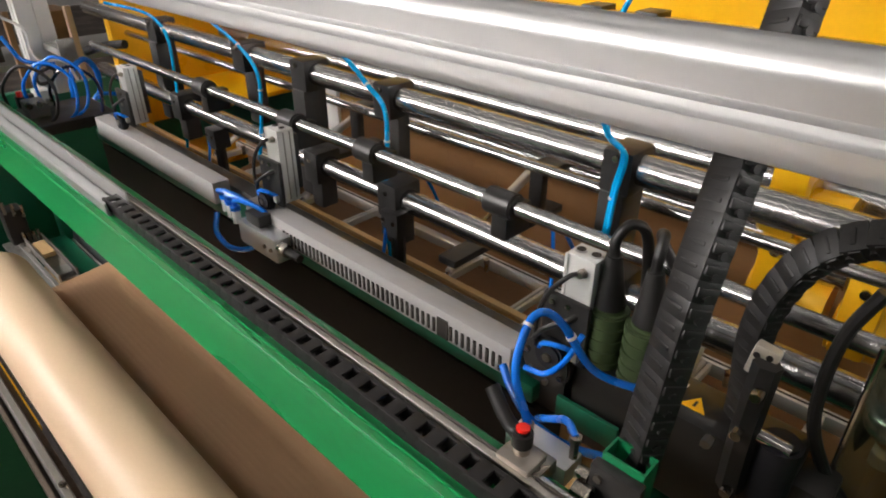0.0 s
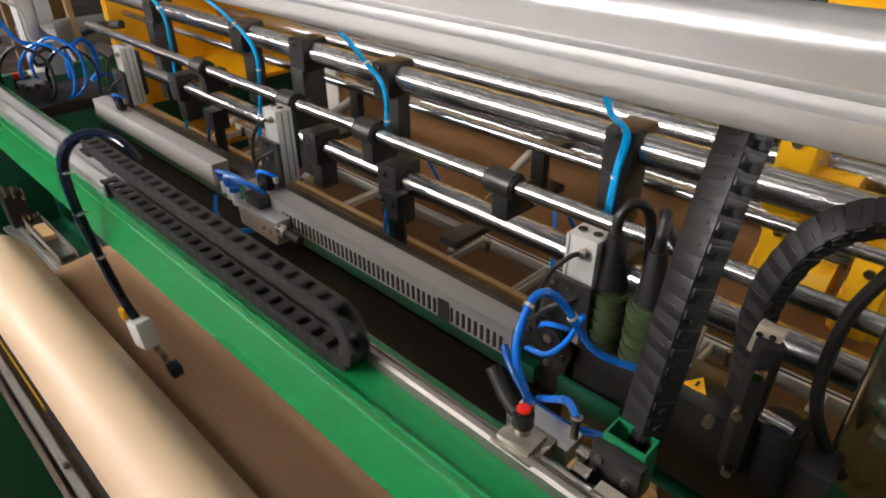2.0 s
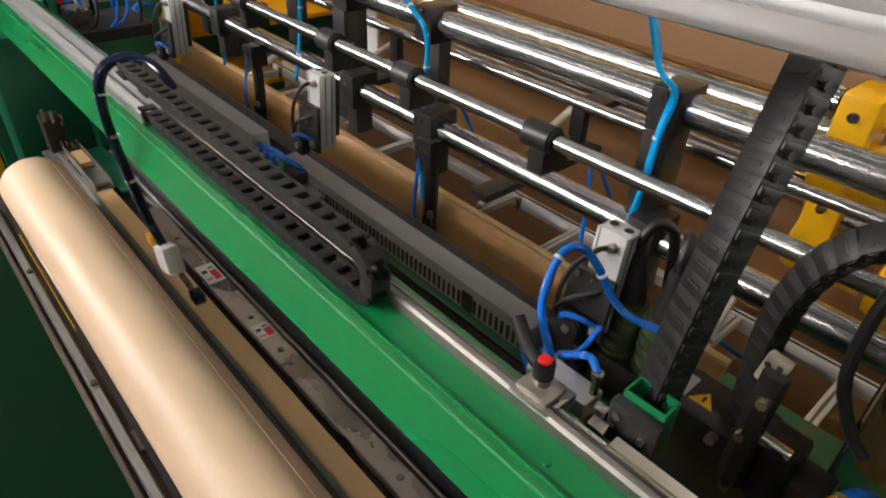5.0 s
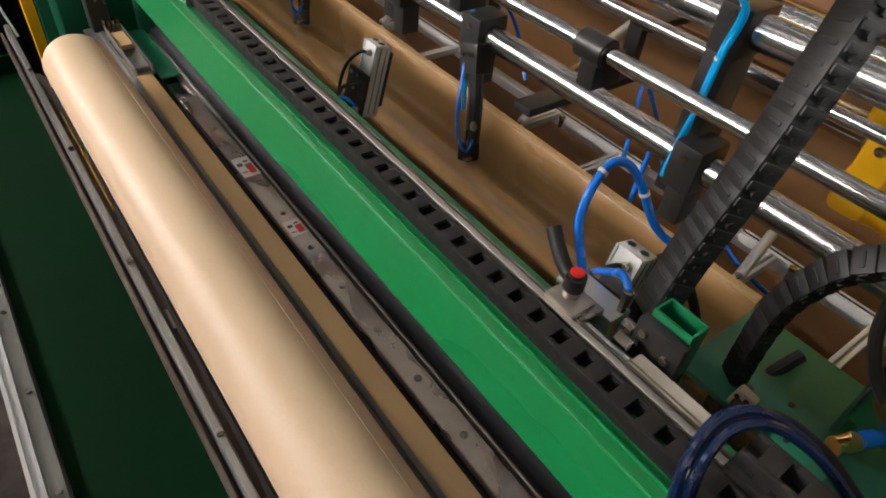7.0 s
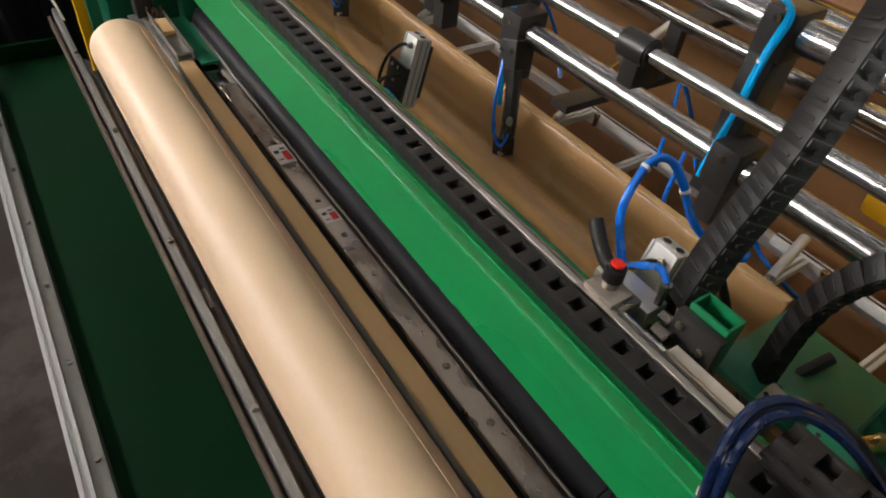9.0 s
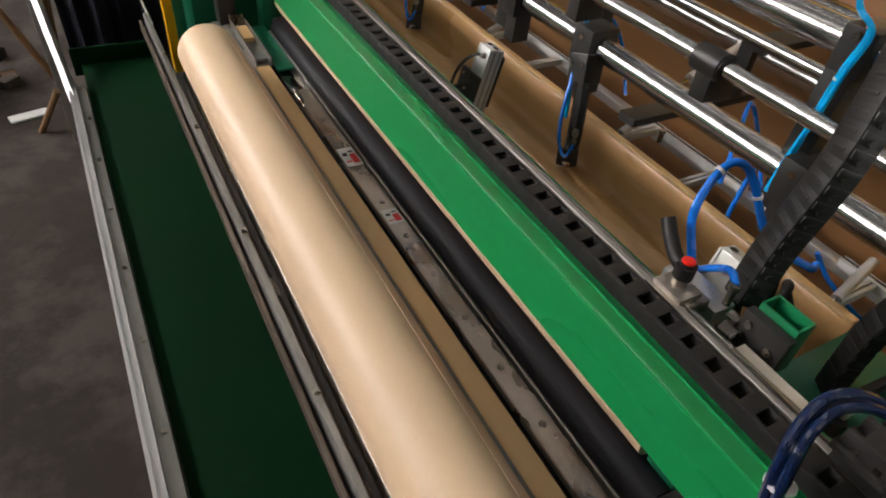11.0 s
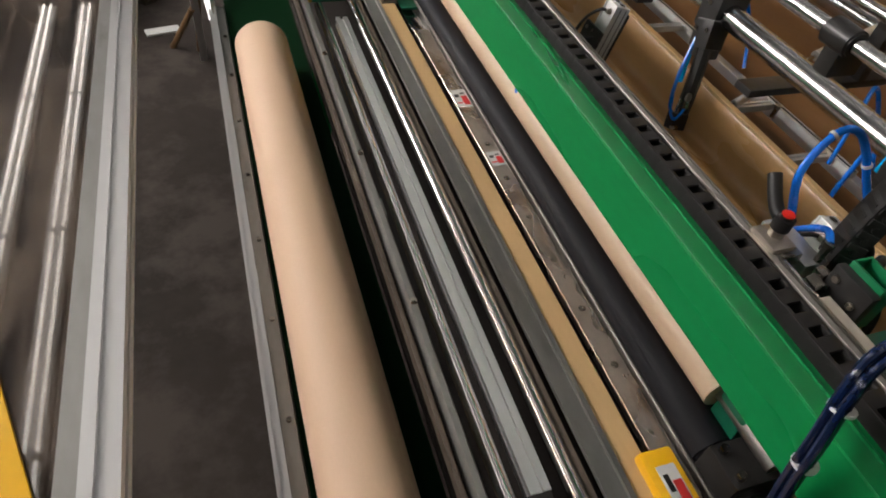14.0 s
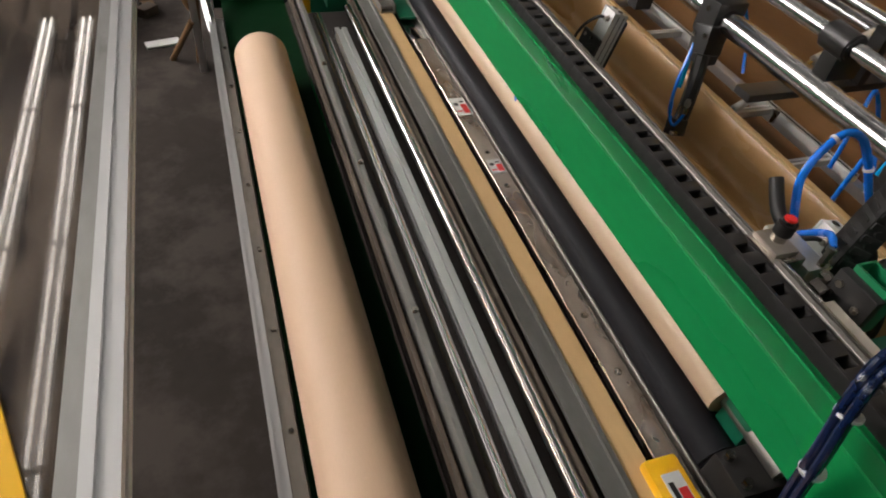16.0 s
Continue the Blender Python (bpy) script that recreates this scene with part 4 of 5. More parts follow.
for k in range(16):
    rx, ry = random.uniform(-1.5, -0.85), random.uniform(2.75, 3.5)
    s = random.uniform(0.03, 0.1)
    tagged(part("debris_piece", box(rx, rx + s, ry, ry + s * 0.7, 0.0, s * 0.5, 0.006, Matrix.Rotation(random.uniform(0, 3), 3, "Z")), random.choice((M_RUST, M_WOOD, M_GALV, M_DARK))),
           "dusty scrap piece on the floor", "scrap", "floor scrap")
guard = thing("guard_frame", "aluminium guard frame beside the tray", "frame")
part("rail", cyl((-0.513, 1.70, 0.61), (-0.585, 2.55, 0.90), 0.015, 4), M_ALU, guard)
part("rail", box(-0.60, -0.36, 2.40, 2.43, 0.84, 0.87, 0.002), M_ALU, guard)
part("post", box(-0.60, -0.57, 2.52, 2.55, 0.0, 0.88, 0.002), M_ALU, guard)
hose([(-0.33, 2.06, 1.2), (-0.31, 2.03, 1.0), (-0.27, 1.98, 0.85), (-0.24, 1.93, 0.72)], 0.004, M_WHITE, "thin pale cable beside the tray", group="cables")

# ---------------------------------------------------------------- clutter behind the far frame
for x0, x1, lean, mat, label in ((0.455, 0.475, 5, M_WOOD, "brown wooden board leaning behind the machine"), (0.487, 0.512, 3, M_TAN, "pale wooden board leaning behind the machine"),
                                 (0.522, 0.545, 2, M_TAN, "pale wooden board leaning behind the machine")):
    b_ = tagged(part("leaning_board", box(x0, x1, 2.42, 2.44, 0.0, 1.29, 0.002), mat), label, "board", "leaning boards")
    b_.rotation_euler = (0, 0, radians(lean))
shelf = thing("steel_rack", "dark steel rack with stacked parts behind the machine", "rack")
for x in (-0.25, 0.40, 1.2):
    part("upright", box(x, x + 0.04, 2.70, 2.74, 0.0, 1.9, 0.003), M_GALV, shelf)
for z in (0.55, 1.05, 1.5):
    part("shelf", box(-0.25, 1.24, 2.66, 3.05, z, z + 0.025, 0.003), M_GALV, shelf)
for k in range(14):
    x, z = -0.2 + 0.095 * k, (0.575, 1.075, 1.525)[k % 3]
    h = random.uniform(0.08, 0.2)
    tagged(part("stored_box", box(x, x + random.uniform(0.07, 0.09), 2.72, 2.9, z, z + h, 0.004), random.choice((M_TAN, M_WOOD, M_GALV, M_PLASTIC, M_WHITE))),
           "small dusty box stored on the steel rack", "box", "stored boxes")
plate_ = thing("mounting_plate", "grey mounting plate with red indicator beside the post", "plate")
part("plate", box(0.222, 0.268, 1.845, 1.855, 1.225, 1.285, 0.002), M_GALV, plate_)
part("arm", box(0.225, 0.250, 1.855, 2.0, 1.235, 1.255, 0.002), M_GALV, plate_)
part("valve", box(0.125, 0.165, 1.82, 1.87, 1.115, 1.160, 0.003), M_WHITE, plate_)
part("indicator", cyl((0.089, 1.84, 1.15), (0.089, 1.84, 1.165), 0.008, 12), M_RED, plate_, "red indicator")
part("foot", box(0.08, 0.17, 1.845, 1.865, 1.10, 1.15, 0.002), M_BLACK, plate_)
hose([(0.107, 1.86, 1.36), (0.155, 1.86, 1.318), (0.160, 1.85, 1.24), (0.225, 1.84, 1.225), (0.245, 1.83, 1.17)], 0.004, M_WHITE, "thin white cable at the post", group="cables")
hose([(0.095, 1.86, 1.31), (0.108, 1.85, 1.275), (0.125, 1.85, 1.245), (0.158, 1.84, 1.23), (0.20, 1.84, 1.222)], 0.006, M_BLUE, "blue air hose at the post")
hose([(0.18, 1.84, 1.215), (0.145, 1.84, 1.20), (0.15, 1.84, 1.175), (0.18, 1.84, 1.18), (0.195, 1.84, 1.205), (0.175, 1.84, 1.22)], 0.005, M_PLASTIC, "coiled black cable at the post", group="cables")
hose([(0.164, 1.85, 1.092), (0.20, 1.85, 1.095), (0.226, 1.85, 1.115), (0.232, 1.85, 1.165), (0.25, 1.85, 1.205), (0.284, 1.85, 1.221), (0.306, 1.85, 1.19), (0.308, 1.85, 1.15), (0.295, 1.84, 1.10)], 0.008, M_BLUE,
     "thick blue hose looping at the far frame")
hose([(0.271, 1.80, 1.079), (0.262, 1.80, 1.10), (0.275, 1.80, 1.125), (0.305, 1.80, 1.125), (0.338, 1.80, 1.115)], 0.006, M_BLUE, "thick blue hose looping at the far frame")
hose([(0.30, 1.88, 1.235), (0.33, 1.86, 1.245), (0.37, 1.84, 1.25), (0.39, 1.80, 1.255)], 0.013, M_PLASTIC, "thick black cable at the far frame", group="cables")

# ---------------------------------------------------------------- moving things
# kraft paper roll that rolls off into the tray
ROLL_R = 0.073
roll = thing("paper_roll", "long pale kraft paper roll", "paper roll")
part("paper", cyl((0, -0.95, 0), (0, 1.37, 0), ROLL_R, 64, bev=0.002), M_KRAFT, roll)
part("core_end", cyl((0, 1.365, 0), (0, 1.372, 0), 0.03, 24), M_KRAFT_BR, roll)
ROLL_A, ROLL_B = (-0.172, 0.866), (-0.393, 0.679)
ROLL_ROWS = [(12.1, -0.172, 0.866), (12.2, -0.192, 0.868), (12.3, -0.226, 0.868), (12.4, -0.268, 0.842), (12.5, -0.324, 0.748), (12.6, -0.366, 0.688),
             (12.7, -0.391, 0.6815), (12.85, -0.393, 0.6815)]
WIND0, WIND1, WIND_LEN = 3.45, 4.15, 0.53


def wind(t):
    """Metres of paper wound on by the time t."""
    u = min(1.0, max(0.0, (t - WIND0) / (WIND1 - WIND0)))
    return WIND_LEN * u * u * (3 - 2 * u)


def roll_at(t):
    if t <= ROLL_ROWS[0][0]:
        return ROLL_A
    for (t0, x0, z0), (t1, x1, z1) in zip(ROLL_ROWS, ROLL_ROWS[1:]):
        if t <= t1:
            u = (t - t0) / (t1 - t0)
            return x0 + (x1 - x0) * u, z0 + (z1 - z0) * u
    return ROLL_B


def roll_slip(t):
    """Metres that the roll slides along the tray as it lands."""
    u = min(1.0, max(0.0, (t - 12.45) / 0.35))
    return 0.035 * u * u * (3 - 2 * u)


def roll_turn(t):
    """Degrees turned about y: winding on, then rolling off."""
    x, _ = roll_at(t)
    return math.degrees(wind(t) / ROLL_R) + math.degrees((x - ROLL_A[0]) / ROLL_R)


# the paper's tail: strips that lie flat over the bar and then wind onto the roll
STRIP_W, STRIPS = 0.0115, 21
tail = thing("paper_tail", "kraft paper tail leading from the roll, upper face coloured as shaded", "paper web")
half = math.degrees(STRIP_W * 0.53 / ROLL_R)
strip_me = mesh_of("strip", profile(arc(0, ROLL_R, ROLL_R, -90 - half, -90 + half, 3) + arc(0, ROLL_R, ROLL_R - 0.0008, -90 + half, -90 - half, 3), -0.95, 1.365), M_TAIL)
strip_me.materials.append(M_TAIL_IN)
# the faces turned up while flat get the shade-darkened colour
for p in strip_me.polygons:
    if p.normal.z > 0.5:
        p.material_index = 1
strips = [share("strip", strip_me, Matrix.Identity(4), tail) for k in range(STRIPS)]
SHEET_SLOPE = 6.5


def strip_pose(k, t):
    """Where strip k lies: on the slope beside the roll, or wound round it from below."""
    s = (k + 0.5) * STRIP_W - wind(t)
    x, z = roll_at(t)
    r = ROLL_R + 0.0012
    th0 = -90 + SHEET_SLOPE
    px_, pz_ = x + r * math.cos(radians(th0)), z + r * math.sin(radians(th0))
    if s >= 0:
        a = radians(SHEET_SLOPE)
        return pose(px_ + s * math.cos(a), roll_slip(t), pz_ + s * math.sin(a), 0, -SHEET_SLOPE, 0)
    th = th0 + math.degrees(s / r) + math.degrees((x - ROLL_A[0]) / ROLL_R) * -1
    return pose(x + r * math.cos(radians(th)), roll_slip(t), z + r * math.sin(radians(th)), 0, -(th + 90), 0)


# cable chain of the cutter
CH_PITCH, CH_R, CH_FIX = 0.028, 0.029, 0.84
CH_Z0, CH_X = 1.2000, -0.0375
chain = thing("drag_chain", "black plastic open-link cable drag chain on the green beam", "cable chain")


def link_mesh():
    """Two side plates, two cross bars and a pin boss: an open link."""
    p, w, h = CH_PITCH, 0.0205, 0.0195
    bm = bmesh.new()
    for s in (-1, 1):
        bm_box(bm, s * w / 2 - 0.003, s * w / 2 + 0.002, -p * 0.62, p * 0.45, -h / 2, h / 2, 0.002)
        bm_cyl(bm, (s * w / 2 - 0.0032, p * 0.28, 0), (s * w / 2 + 0.0032, p * 0.28, 0), h * 0.36, 10)
    bm_box(bm, -w / 2, w / 2, -p * 0.29, p * 0.29, h / 2 - 0.004, h / 2, 0.001)
    bm_box(bm, -w / 2, w / 2, -p * 0.27, p * 0.27, -h / 2, -h / 2 + 0.004, 0.001)
    return mesh_of("link", bm, M_LINK)


CARRIAGE = [(0.0, -0.18), (0.35, -0.18), (0.5, -0.10), (1.0, 0.234), (1.5, 0.55), (2.0, 0.885), (2.5, 1.21), (2.8, 1.40), (3.05, 1.55), (3.3, 1.62), (3.8, 1.62),
            (4.0, 1.56), (4.2, 1.42), (4.5, 1.20), (5.0, 0.90), (5.2, 0.77), (5.7, 0.45), (6.2, 0.13), (6.6, -0.11), (6.85, -0.175), (7.0, -0.18), (16.0, -0.18)]


def carriage_y(t):
    for (t0, a), (t1, b) in zip(CARRIAGE, CARRIAGE[1:]):
        if t <= t1:
            return a + (b - a) * (t - t0) / (t1 - t0)
    return CARRIAGE[-1][1]


def bend_y(t):
    return (carriage_y(t) - 0.45) / 2


N_LINKS = int((CH_FIX + 0.45 + math.pi * CH_R) / CH_PITCH)
link_me = link_mesh()
links = [share("link", link_me, Matrix.Identity(4), chain) for k in range(N_LINKS)]


def link_pose(k, t):
    s = (k + 0.5) * CH_PITCH
    flat = CH_FIX - bend_y(t)
    if s <= flat:
        return pose(CH_X, CH_FIX - s, CH_Z0, 0, 0, 0)
    a = (s - flat) / CH_R
    if a < math.pi:
        return pose(CH_X, bend_y(t) - CH_R * math.sin(a), CH_Z0 + CH_R * (1 - math.cos(a)), -math.degrees(a), 0, 0)
    return pose(CH_X, bend_y(t) + (s - flat - math.pi * CH_R), CH_Z0 + 2 * CH_R, -180, 0, 0)


# cutter that rides along the beam
cutter = thing("cutter_carriage", "travelling paper cutter hung on a dark blue hose", "cutter")
part("bracket", box(-0.056, -0.026, -0.045, -0.004, 1.248, 1.254, 0.002), M_BLACK, cutter)
part("foot", box(-0.028, -0.024, -0.045, -0.004, 1.212, 1.25, 0.001), M_BLACK, cutter)
for y in (-0.034, -0.018):
    part("bolt", cyl((-0.048, y, 1.254), (-0.048, y, 1.259), 0.0042, 6), M_NICKEL, cutter)
LOOP = [(0.010, -0.075, 1.232), (0.006, -0.035, 1.254), (-0.010, -0.004, 1.266), (-0.036, 0.010, 1.266), (-0.064, 0.008, 1.256), (-0.083, -0.002, 1.230), (-0.089, -0.014, 1.18), (-0.086, -0.022, 1.12), (-0.08, -0.034, 1.05),
        (-0.072, -0.050, 0.98), (-0.062, -0.06, 0.93)]
part("sleeve", tube(LOOP, 0.0062, 12), M_RUBBER, cutter, "black cable sleeve")
for k, (dx, dy, dz) in enumerate(((-0.006, 0.005, 0.005), (-0.007, -0.004, 0.002))):
    part("hose", tube([(x + dx, y + dy, z + dz) for x, y, z in LOOP], 0.0042, 10), M_NAVY, cutter, "dark blue air hose")
P_ = spline(LOOP, 8)
for i in (42, 52, 62):
    d_ = (P_[i + 1] - P_[i]).normalized()
    part("cable_tie", cyl(P_[i] - d_ * 0.0014, P_[i] + d_ * 0.0014, 0.0112, 16), M_WHITE, cutter, "white cable tie")
part("head", box(-0.082, -0.050, -0.108, -0.048, 0.890, 0.944, 0.007, Matrix.Rotation(radians(-20), 3, "X")), M_WHITE, cutter, "white plastic cutter head")
part("cap", box(-0.084, -0.062, -0.050, -0.028, 0.934, 0.956, 0.004), M_YELLOW, cutter, "yellow cap")
part("tip", cyl((-0.06, -0.105, 0.895), (-0.048, -0.13, 0.850), 0.006, 12), M_NICKEL, cutter)
part("roller_tip", box(-0.060, -0.038, -0.152, -0.122, 0.842, 0.864, 0.004), M_NAVY, cutter)

# knife beam that sinks out of the way
knife = thing("knife_beam", "grey slotted wiring duct and black knife bar", "knife beam")
duct = part("duct", box(0.150, 0.186, 0.13, 0.74, 1.125, 1.170, 0.003), M_DUCT, knife, "grey slotted wiring duct")
slot_me = mesh_of("slot", box(-0.0012, 0.0012, -0.0022, 0.0022, -0.011, 0.011), M_DARK)
for k in range(46):
    y = 0.145 + 0.0105 * k
    if not 0.235 < y < 0.252:
        share("slot", slot_me, pose(0.1495, y, 1.142), duct)
part("window", box(0.1485, 0.151, 0.234, 0.254, 1.128, 1.158), M_DARK, duct)
part("duct", box(0.150, 0.186, 0.86, 1.45, 1.120, 1.165, 0.003), M_DUCT, knife, "grey slotted wiring duct")
part("sole", box(0.160, 0.192, 0.10, 1.5, 1.095, 1.122, 0.003), M_GREEN_PLATE, knife)
part("knife_bar", profile([(0.195, 1.08), (0.195, 1.132), (0.200, 1.138), (0.236, 1.136), (0.243, 1.131), (0.243, 1.08)], 0.10, 1.55), M_BLACK, knife, "black steel knife bar")
part("knife_body", box(0.166, 0.24, 0.10, 1.5, 0.93, 1.084, 0.004), M_DARK, knife, "near-black knife housing")
part("motor", box(0.178, 0.25, -0.18, 0.06, 1.06, 1.178, 0.008), M_MOTOR, knife, "black servo motor")
lab = part("rating_label", box(0.196, 0.232, -0.056, -0.034, 1.1782, 1.1788), M_WHITE, knife, "white rating label")
bm = bmesh.new()
vs = [bm.verts.new(p) for p in ((0.197, -0.060, 1.1785), (0.197, -0.088, 1.1785), (0.220, -0.074, 1.1785))]
bm.faces.new(vs)
r = bmesh.ops.extrude_face_region(bm, geom=bm.faces[:])
for v in [g for g in r["geom"] if isinstance(g, bmesh.types.BMVert)]:
    v.co.z += 0.0006
bmesh.ops.recalc_face_normals(bm, faces=bm.faces)
tri = part("warning_triangle", bm, M_YELLOW, knife, "yellow warning triangle")
part("bar", box(0.202, 0.211, -0.0755, -0.0725, 1.1792, 1.1797), M_BLACK, tri)
valve_b = part("end_block", box(0.12, 0.16, 0.60, 0.72, 1.105, 1.15, 0.006), M_ALU, knife, "grey cast air valve")
part("solenoid", box(0.126, 0.152, 0.655, 0.700, 1.150, 1.172, 0.004), M_BLACK, valve_b)
for y in (0.615, 0.635):
    part("screw", cyl((0.117, y, 1.128), (0.121, y, 1.128), 0.004, 6), M_NICKEL, valve_b)
part("valve_stem", cyl((0.13, 0.60, 1.135), (0.13, 0.545, 1.135), 0.007, 12), M_BLACK, knife)
part("plug", cyl((0.13, 0.600, 1.135), (0.13, 0.580, 1.135), 0.011, 12), M_NICKEL, knife)
for k in range(3):
    y = 0.735 + 0.03 * k
    f = part("elbow_fitting", cyl((0.128 + 0.006 * k, y, 1.135), (0.128 + 0.006 * k, y, 1.166), 0.0075, 10), M_WHITE, knife, "white push-in fitting")
    part("collar", cyl((0.128 + 0.006 * k, y, 1.160), (0.128 + 0.006 * k, y, 1.168), 0.0092, 10), M_BLUE, f)
    part("hose", tube([(0.128 + 0.006 * k, y, 1.166), (0.126, y - 0.008, 1.182), (0.130, y - 0.035, 1.186), (0.142, y - 0.060, 1.178), (0.155, y - 0.070 + 0.01 * k, 1.160)], 0.0045, 10), M_BLUE, knife, "bright blue air hose")
part("hose", tube([(0.118, 0.79, 1.14), (0.104, 0.775, 1.11), (0.106, 0.74, 1.092), (0.116, 0.70, 1.098), (0.130, 0.672, 1.112)], 0.005, 10), M_BLUE, knife, "bright blue air hose")
part("hose", tube([(0.140, 0.133, 1.152), (0.130, 0.110, 1.133), (0.120, 0.072, 1.116), (0.115, 0.021, 1.118), (0.110, -0.038, 1.144)], 0.005, 10), M_BLUE, knife, "bright blue air hose")
part("hose", tube([(0.130, 0.094, 1.177), (0.130, 0.066, 1.184), (0.135, 0.046, 1.210), (0.140, 0.032, 1.249)], 0.0034, 10), M_BLUE, knife, "thin blue air hose")
part("coupling", box(0.20, 0.25, -0.215, -0.13, 1.07, 1.15, 0.005), M_BLACK, knife)
clev = part("clevis", box(0.182, 0.194, -0.138, -0.115, 1.262, 1.296, 0.003, Matrix.Rotation(radians(8), 3, "X")), M_SLIDE, knife, "drilled nickel-plated clevis")
for y, z in ((-0.121, 1.286), (-0.130, 1.270), (-0.132, 1.288)):
    part("hole", cyl((0.1812, y, z), (0.1825, y, z), 0.0032, 10), M_DARK, clev)
part("link_arm", tube([(0.178, -0.133, 1.285), (0.174, -0.132, 1.209), (0.172, -0.134, 1.133)], 0.013, 6, 2), M_BLACK, knife)
for y, z in ((-0.136, 1.263), (-0.130, 1.212), (-0.107, 1.185), (-0.136, 1.139)):
    part("bolt", cyl((0.152, y, z), (0.163, y, z), 0.0055, 6), M_NICKEL, knife)
part("cross_shaft", cyl((0.180, -0.139, 1.204), (0.180, -0.173, 1.203), 0.007, 16), M_CHROME, knife)
part("knuckle", cyl((0.188, -0.162, 1.127), (0.188, -0.162, 1.205), 0.020, 20, bev=0.004), M_RUBBER, knife)
part("green_flange", box(0.168, 0.174, -0.012, 0.071, 1.089, 1.124, 0.002), M_GREEN_PLATE, knife, "teal green painted flange")
part("gear_case", box(0.175, 0.25, 0.065, 0.125, 1.085, 1.20, 0.006), M_BLACK, knife)
part("drive_flange", cyl((0.165, 0.09, 1.165), (0.176, 0.09, 1.165), 0.034, 28, bev=0.002), M_BLACK, knife)
for k in range(6):
    a = radians(60 * k + 20)
    part("bolt", cyl((0.160, 0.09 + 0.026 * math.cos(a), 1.165 + 0.026 * math.sin(a)), (0.166, 0.09 + 0.026 * math.cos(a), 1.165 + 0.026 * math.sin(a)), 0.004, 6), M_NICKEL, knife)
for k, (x, y) in enumerate(((0.205, 0.040), (0.205, -0.008))):
    m2 = part("connector", cyl((x, y, 1.165), (x, y, 1.252), 0.022, 24, bev=0.004), M_OLIVE, knife, "olive green ribbed cable connector")
    for j in range(5):
        part("rib", cyl((x, y, 1.178 + 0.015 * j), (x, y, 1.186 + 0.015 * j), 0.0242, 24), M_OLIVE, m2)
    part("boot", cyl((x, y, 1.252), (x - 0.002, y + 0.002, 1.318), 0.0185, 20, r2=0.0085, bev=0.002), M_PLASTIC, m2)
    part("cable", tube([(x - 0.002, y + 0.002, 1.315), (x - 0.001, y + 0.002, 1.335), (x + 0.012, y - 0.006 + 0.012 * k, 1.350), (x + 0.026, y - 0.018 + 0.03 * k, 1.335), (x + 0.032, y - 0.024, 1.27), (x + 0.034, y - 0.03, 1.17)], 0.006, 12),
         M_PLASTIC, m2)


# clamp arms that swing down on the paper
def clamp_arm(y):
    """A tall compact air cylinder behind a dark plate, with a pressing wheel at its foot."""
    a = thing("clamp_arm", "light grey air cylinder on a black plate with pressing wheel", "clamp arm", "clamp arms")
    c = part("cylinder", box(-0.016, 0.014, -0.019, 0.019, -0.066, 0.064, 0.002), M_PROFILE, a, "pale aluminium compact air cylinder")
    for dy in (-0.0095, 0.0095):
        part("port", cyl((-0.001, dy, 0.064), (-0.001, dy, 0.0652), 0.0072, 16), M_ALU, c)
        part("port_hole", cyl((-0.001, dy, 0.065), (-0.001, dy, 0.0657), 0.0055, 14), M_DARK, c)
    for dy in (-0.0172, 0.0172):
        part("rib", box(-0.0178, -0.0158, dy - 0.0018, dy + 0.0018, -0.066, 0.064, 0.0005), M_PROFILE, c)
    for dx in (-0.006, 0.006):
        part("groove", box(dx - 0.0012, dx + 0.0012, -0.0198, -0.0188, -0.060, 0.060), M_GALV, c)
    p = part("plate", box(-0.0265, -0.019, -0.024, 0.036, -0.070, 0.012, 0.002), M_BLACK, a, "blackened steel plate")
    for dy, dz in ((0.002, 0.004), (0.024, 0.002), (0.010, -0.022)):
        part("screw", cyl((-0.0285, dy, dz), (-0.0262, dy, dz), 0.0035, 8), M_NICKEL, p)
    part("arm", box(0.015, 0.027, -0.012, 0.012, -0.05, 0.05, 0.003), M_BLACK, a)
    part("wheel", cyl((-0.044, 0.012, -0.062), (-0.028, 0.012, -0.062), 0.019, 28, bev=0.003), M_RUBBER, a)
    part("hub", cyl((-0.047, 0.012, -0.062), (-0.044, 0.012, -0.062), 0.0055, 14), M_NICKEL, a)
    part("cable", tube([(-0.018, -0.006, 0.048), (-0.032, 0.004, 0.045), (-0.040, 0.024, 0.015), (-0.040, 0.034, -0.025), (-0.034, 0.036, -0.062)], 0.0030, 8), M_PLASTIC, a)
    part("cable", tube([(-0.018, -0.012, -0.002), (-0.030, -0.004, -0.008), (-0.042, 0.018, -0.024), (-0.038, 0.036, -0.048)], 0.0034, 8), M_PLASTIC, a)
    for dy, dz in ((-0.006, 0.048), (-0.012, -0.002)):
        f = part("fitting", cyl((-0.026, dy, dz), (-0.0165, dy, dz), 0.0042, 10), M_NICKEL, a)
        part("nut", cyl((-0.0205, dy, dz), (-0.0178, dy, dz), 0.0062, 6), M_NICKEL, f)
    part("hose", tube([(-0.036, 0.030, -0.066), (-0.046, 0.018, -0.044), (-0.044, -0.004, -0.038), (-0.030, -0.016, -0.048)], 0.0032, 8), M_BLUE, a)
    part("elbow", box(-0.037, -0.029, -0.022, -0.012, -0.058, -0.046, 0.002), M_GALV, a)
    return a


ARMS = [(clamp_arm(y), y) for y in (0.07, 0.674, 1.29)]


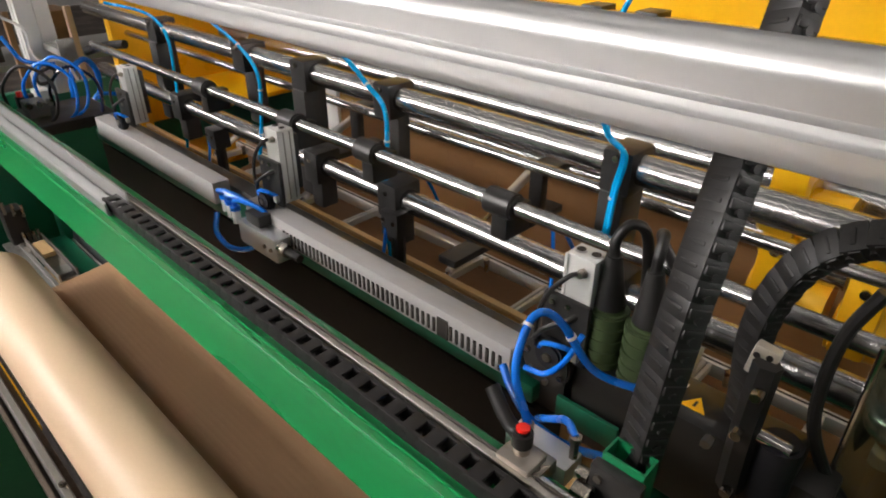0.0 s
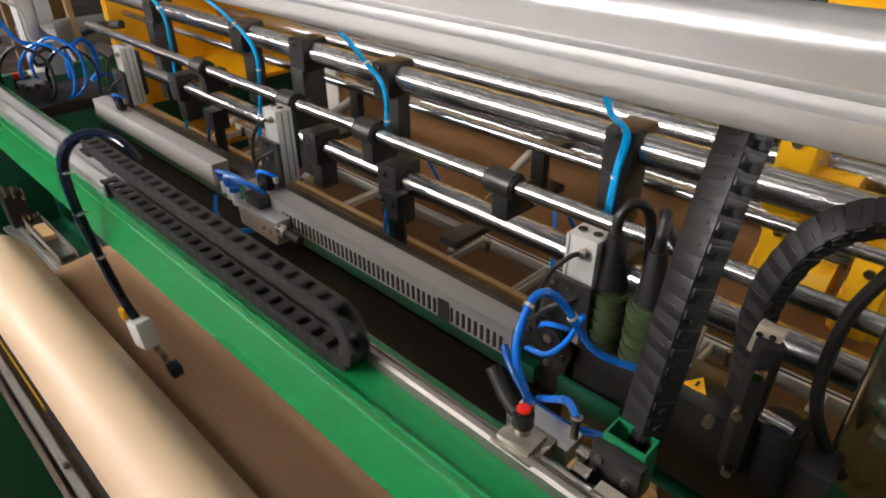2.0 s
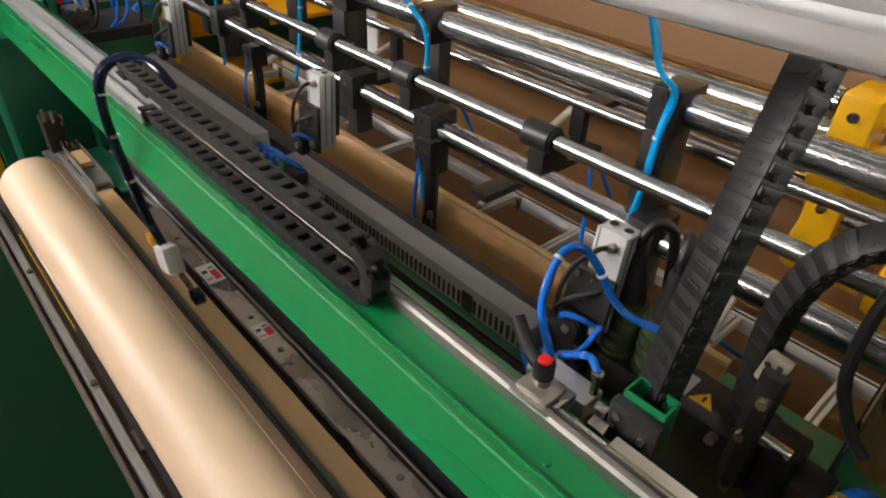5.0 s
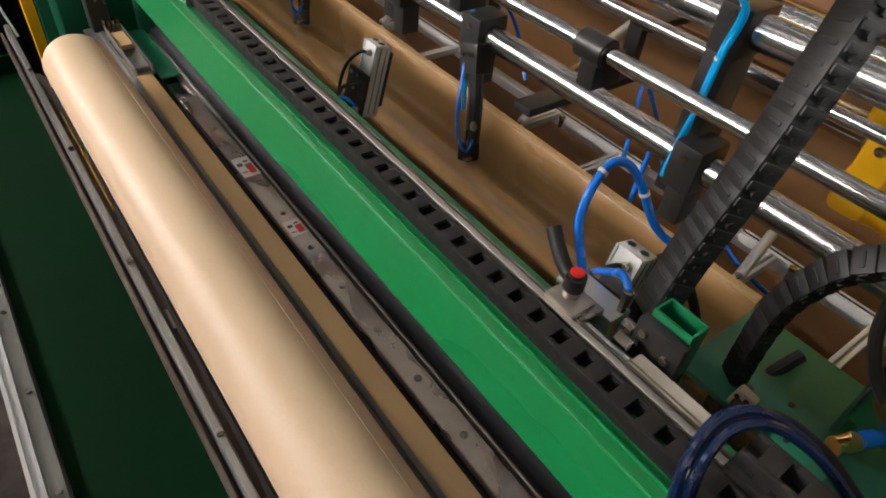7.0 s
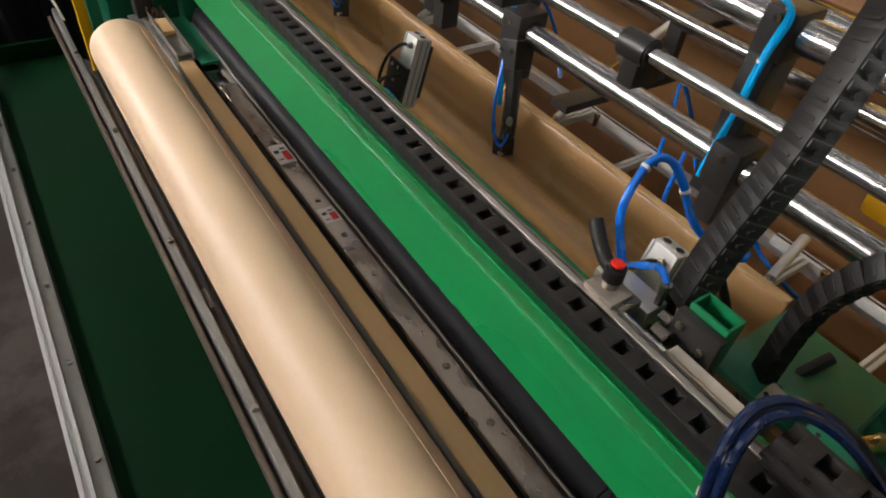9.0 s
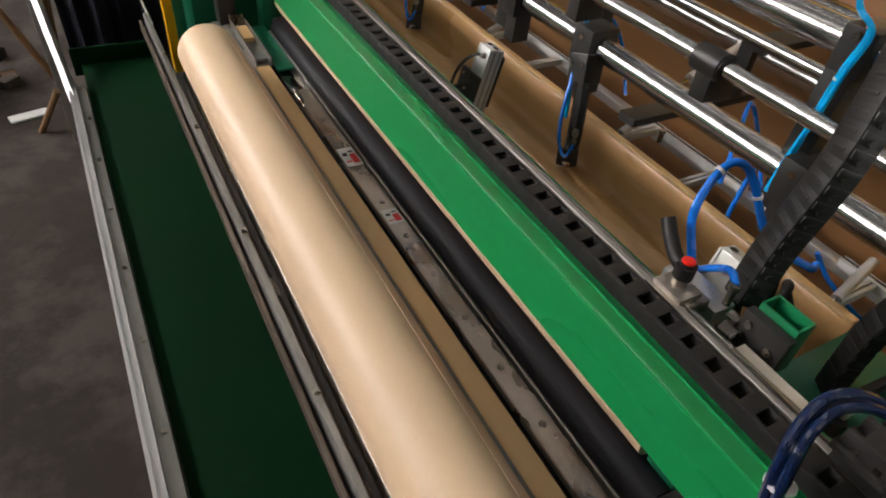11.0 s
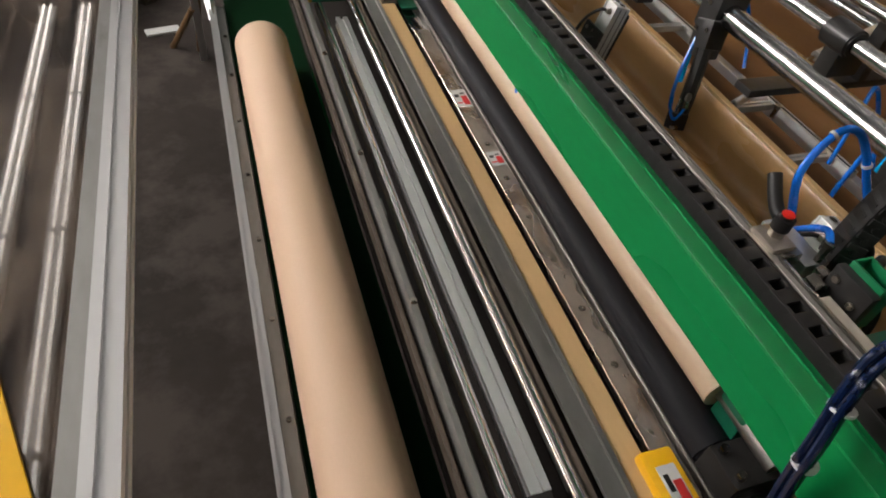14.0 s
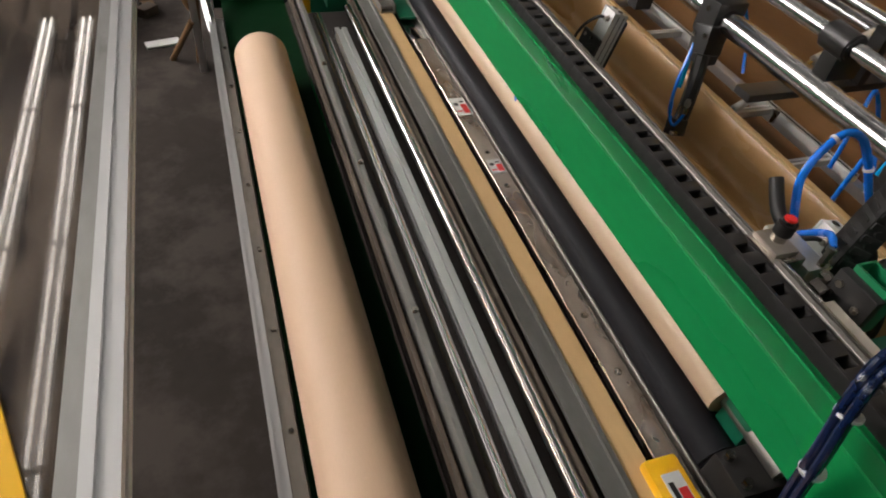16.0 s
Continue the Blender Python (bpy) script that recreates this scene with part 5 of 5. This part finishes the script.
def claw(y):
    """A slim black finger under the lower rod, with fittings at its tip."""
    a = thing("hold_down_finger", "slim black hold-down finger with small fittings", "finger", "hold-down fingers")
    part("finger", tube([(0.0, 0.0, 0.02), (0.002, 0.0, -0.05), (0.0, 0.0, -0.11), (-0.006, 0.0, -0.16)], 0.0135, 8, 4), M_BLACK, a)
    part("clamp_plate", box(-0.020, 0.022, -0.022, 0.022, -0.020, 0.030, 0.004), M_BLACK, a)
    for dy in (-0.014, 0.014):
        part("screw", cyl((-0.0235, dy, 0.012), (-0.0195, dy, 0.012), 0.0045, 6), M_NICKEL, a)
    tip = part("tip_block", box(-0.026, 0.004, -0.015, 0.012, -0.172, -0.140, 0.003), M_BLACK, a)
    part("fitting", cyl((-0.018, -0.020, -0.128), (-0.018, -0.020, -0.100), 0.0045, 8), M_NICKEL, tip)
    part("collar", cyl((-0.018, -0.020, -0.112), (-0.018, -0.020, -0.104), 0.0062, 6), M_NICKEL, tip)
    part("elbow", cyl((-0.028, -0.012, -0.166), (-0.016, -0.012, -0.166), 0.005, 10), M_NICKEL, tip)
    part("hose", tube([(-0.018, -0.020, -0.128), (-0.030, -0.016, -0.150), (-0.034, -0.004, -0.140), (-0.030, 0.008, -0.110)], 0.0028, 8), M_BLUE, a)
    part("pivot", cyl((0.0, -0.02, -0.005), (0.0, 0.02, -0.005), 0.012, 16), M_BLACK, a)
    part("nozzle", cyl((-0.014, 0.0, -0.15), (-0.014, 0.0, -0.115), 0.004, 10), M_NICKEL, a)
    part("hose", tube([(-0.014, 0.004, -0.15), (-0.03, 0.006, -0.13), (-0.032, 0.008, -0.08), (-0.02, 0.01, -0.02), (-0.012, 0.012, 0.02)], 0.0035, 8), M_BLUE, a)
    return a


CLAWS = [(claw(y), y) for y in (0.54, 1.19)]


def ease(t, t0, t1):
    u = min(1.0, max(0.0, (t - t0) / (t1 - t0)))
    return u * u * (3 - 2 * u)


def motions():
    step = [i * 0.1 for i in range(161)]
    half_step = [i * 0.05 for i in range(321)]
    walk(roll, [(t, pose(roll_at(t)[0], roll_slip(t), roll_at(t)[1], 0, roll_turn(t), 0)) for t in half_step if t <= 0.01 or 3.3 < t < 4.3 or 11.9 < t < 13.1 or t > 15.98])
    for k, ob in enumerate(strips):
        walk(ob, [(i * 0.05, strip_pose(k, i * 0.05)) for i in range(321) if i == 0 or 66 < i < 86 or 238 < i < 262 or i == 320])
    walk(cutter, [(t, pose(0, carriage_y(t), 0)) for t in step if t <= 7.2 or t > 15.95])
    for k, ob in enumerate(links):
        rows, last = [], None
        for i in range(0, 146):
            m = link_pose(k, i * 0.05)
            rows.append((i * 0.05, m))
        keep = [rows[0]]
        for a, b, c in zip(rows, rows[1:], rows[2:]):
            if (a[1].translation - b[1].translation).length > 1e-6 or (b[1].translation - c[1].translation).length > 1e-6:
                keep.append(b)
        keep += [rows[-1], (16.0, rows[-1][1])]
        walk(ob, keep)
    walk(knife, [(t, pose(0, 0, -0.225 * ease(t, 4.55, 5.75))) for t in step if t <= 0.05 or 4.4 < t < 6.1 or t > 15.95])
    up, down = link_poses(ARCH_UP, 28), link_poses(ARCH_DOWN, 28)
    for ob, m0, m1 in zip(ARCH_LINKS, up, down):
        walk(ob, [(t, m0.lerp(m1, ease(t, 4.55, 5.75))) for t in step if t <= 0.05 or 4.4 < t < 6.0 or t > 15.95])
    ha, hb, hc = (link_poses(h, 30) for h in (HANG_A, HANG_B, HANG_C))
    for ob, m0, m1, m2 in zip(HANG_LINKS, ha, hb, hc):
        walk(ob, [(t, m0.lerp(m1, ease(t, 4.55, 6.5)) if t < 8.3 else m1.lerp(m2, ease(t, 8.3, 10.2)))
                  for t in step if t <= 0.05 or 4.4 < t < 6.7 or 8.1 < t < 10.4 or t > 15.95])
    for a, y in ARMS:
        walk(a, [(t, pose(0.20 + (-0.008 if y > 0.3 else -0.040) * ease(t, 4.55, 5.9), y - 0.024 * ease(t, 4.55, 5.9), 1.245 - (0.168 if y > 0.3 else 0.158) * ease(t, 4.55, 5.9), 0, 13 * ease(t, 4.55, 5.9), 0))
                 for t in step if t <= 0.05 or 4.4 < t < 6.2 or t > 15.95])
    for a, y in CLAWS:
        walk(a, [(t, pose(0.335, y, 1.125, -18 * ease(t, 4.55, 5.9), 10 * ease(t, 4.55, 5.9), 0)) for t in step if t <= 0.05 or 4.4 < t < 6.2 or t > 15.95])


motions()
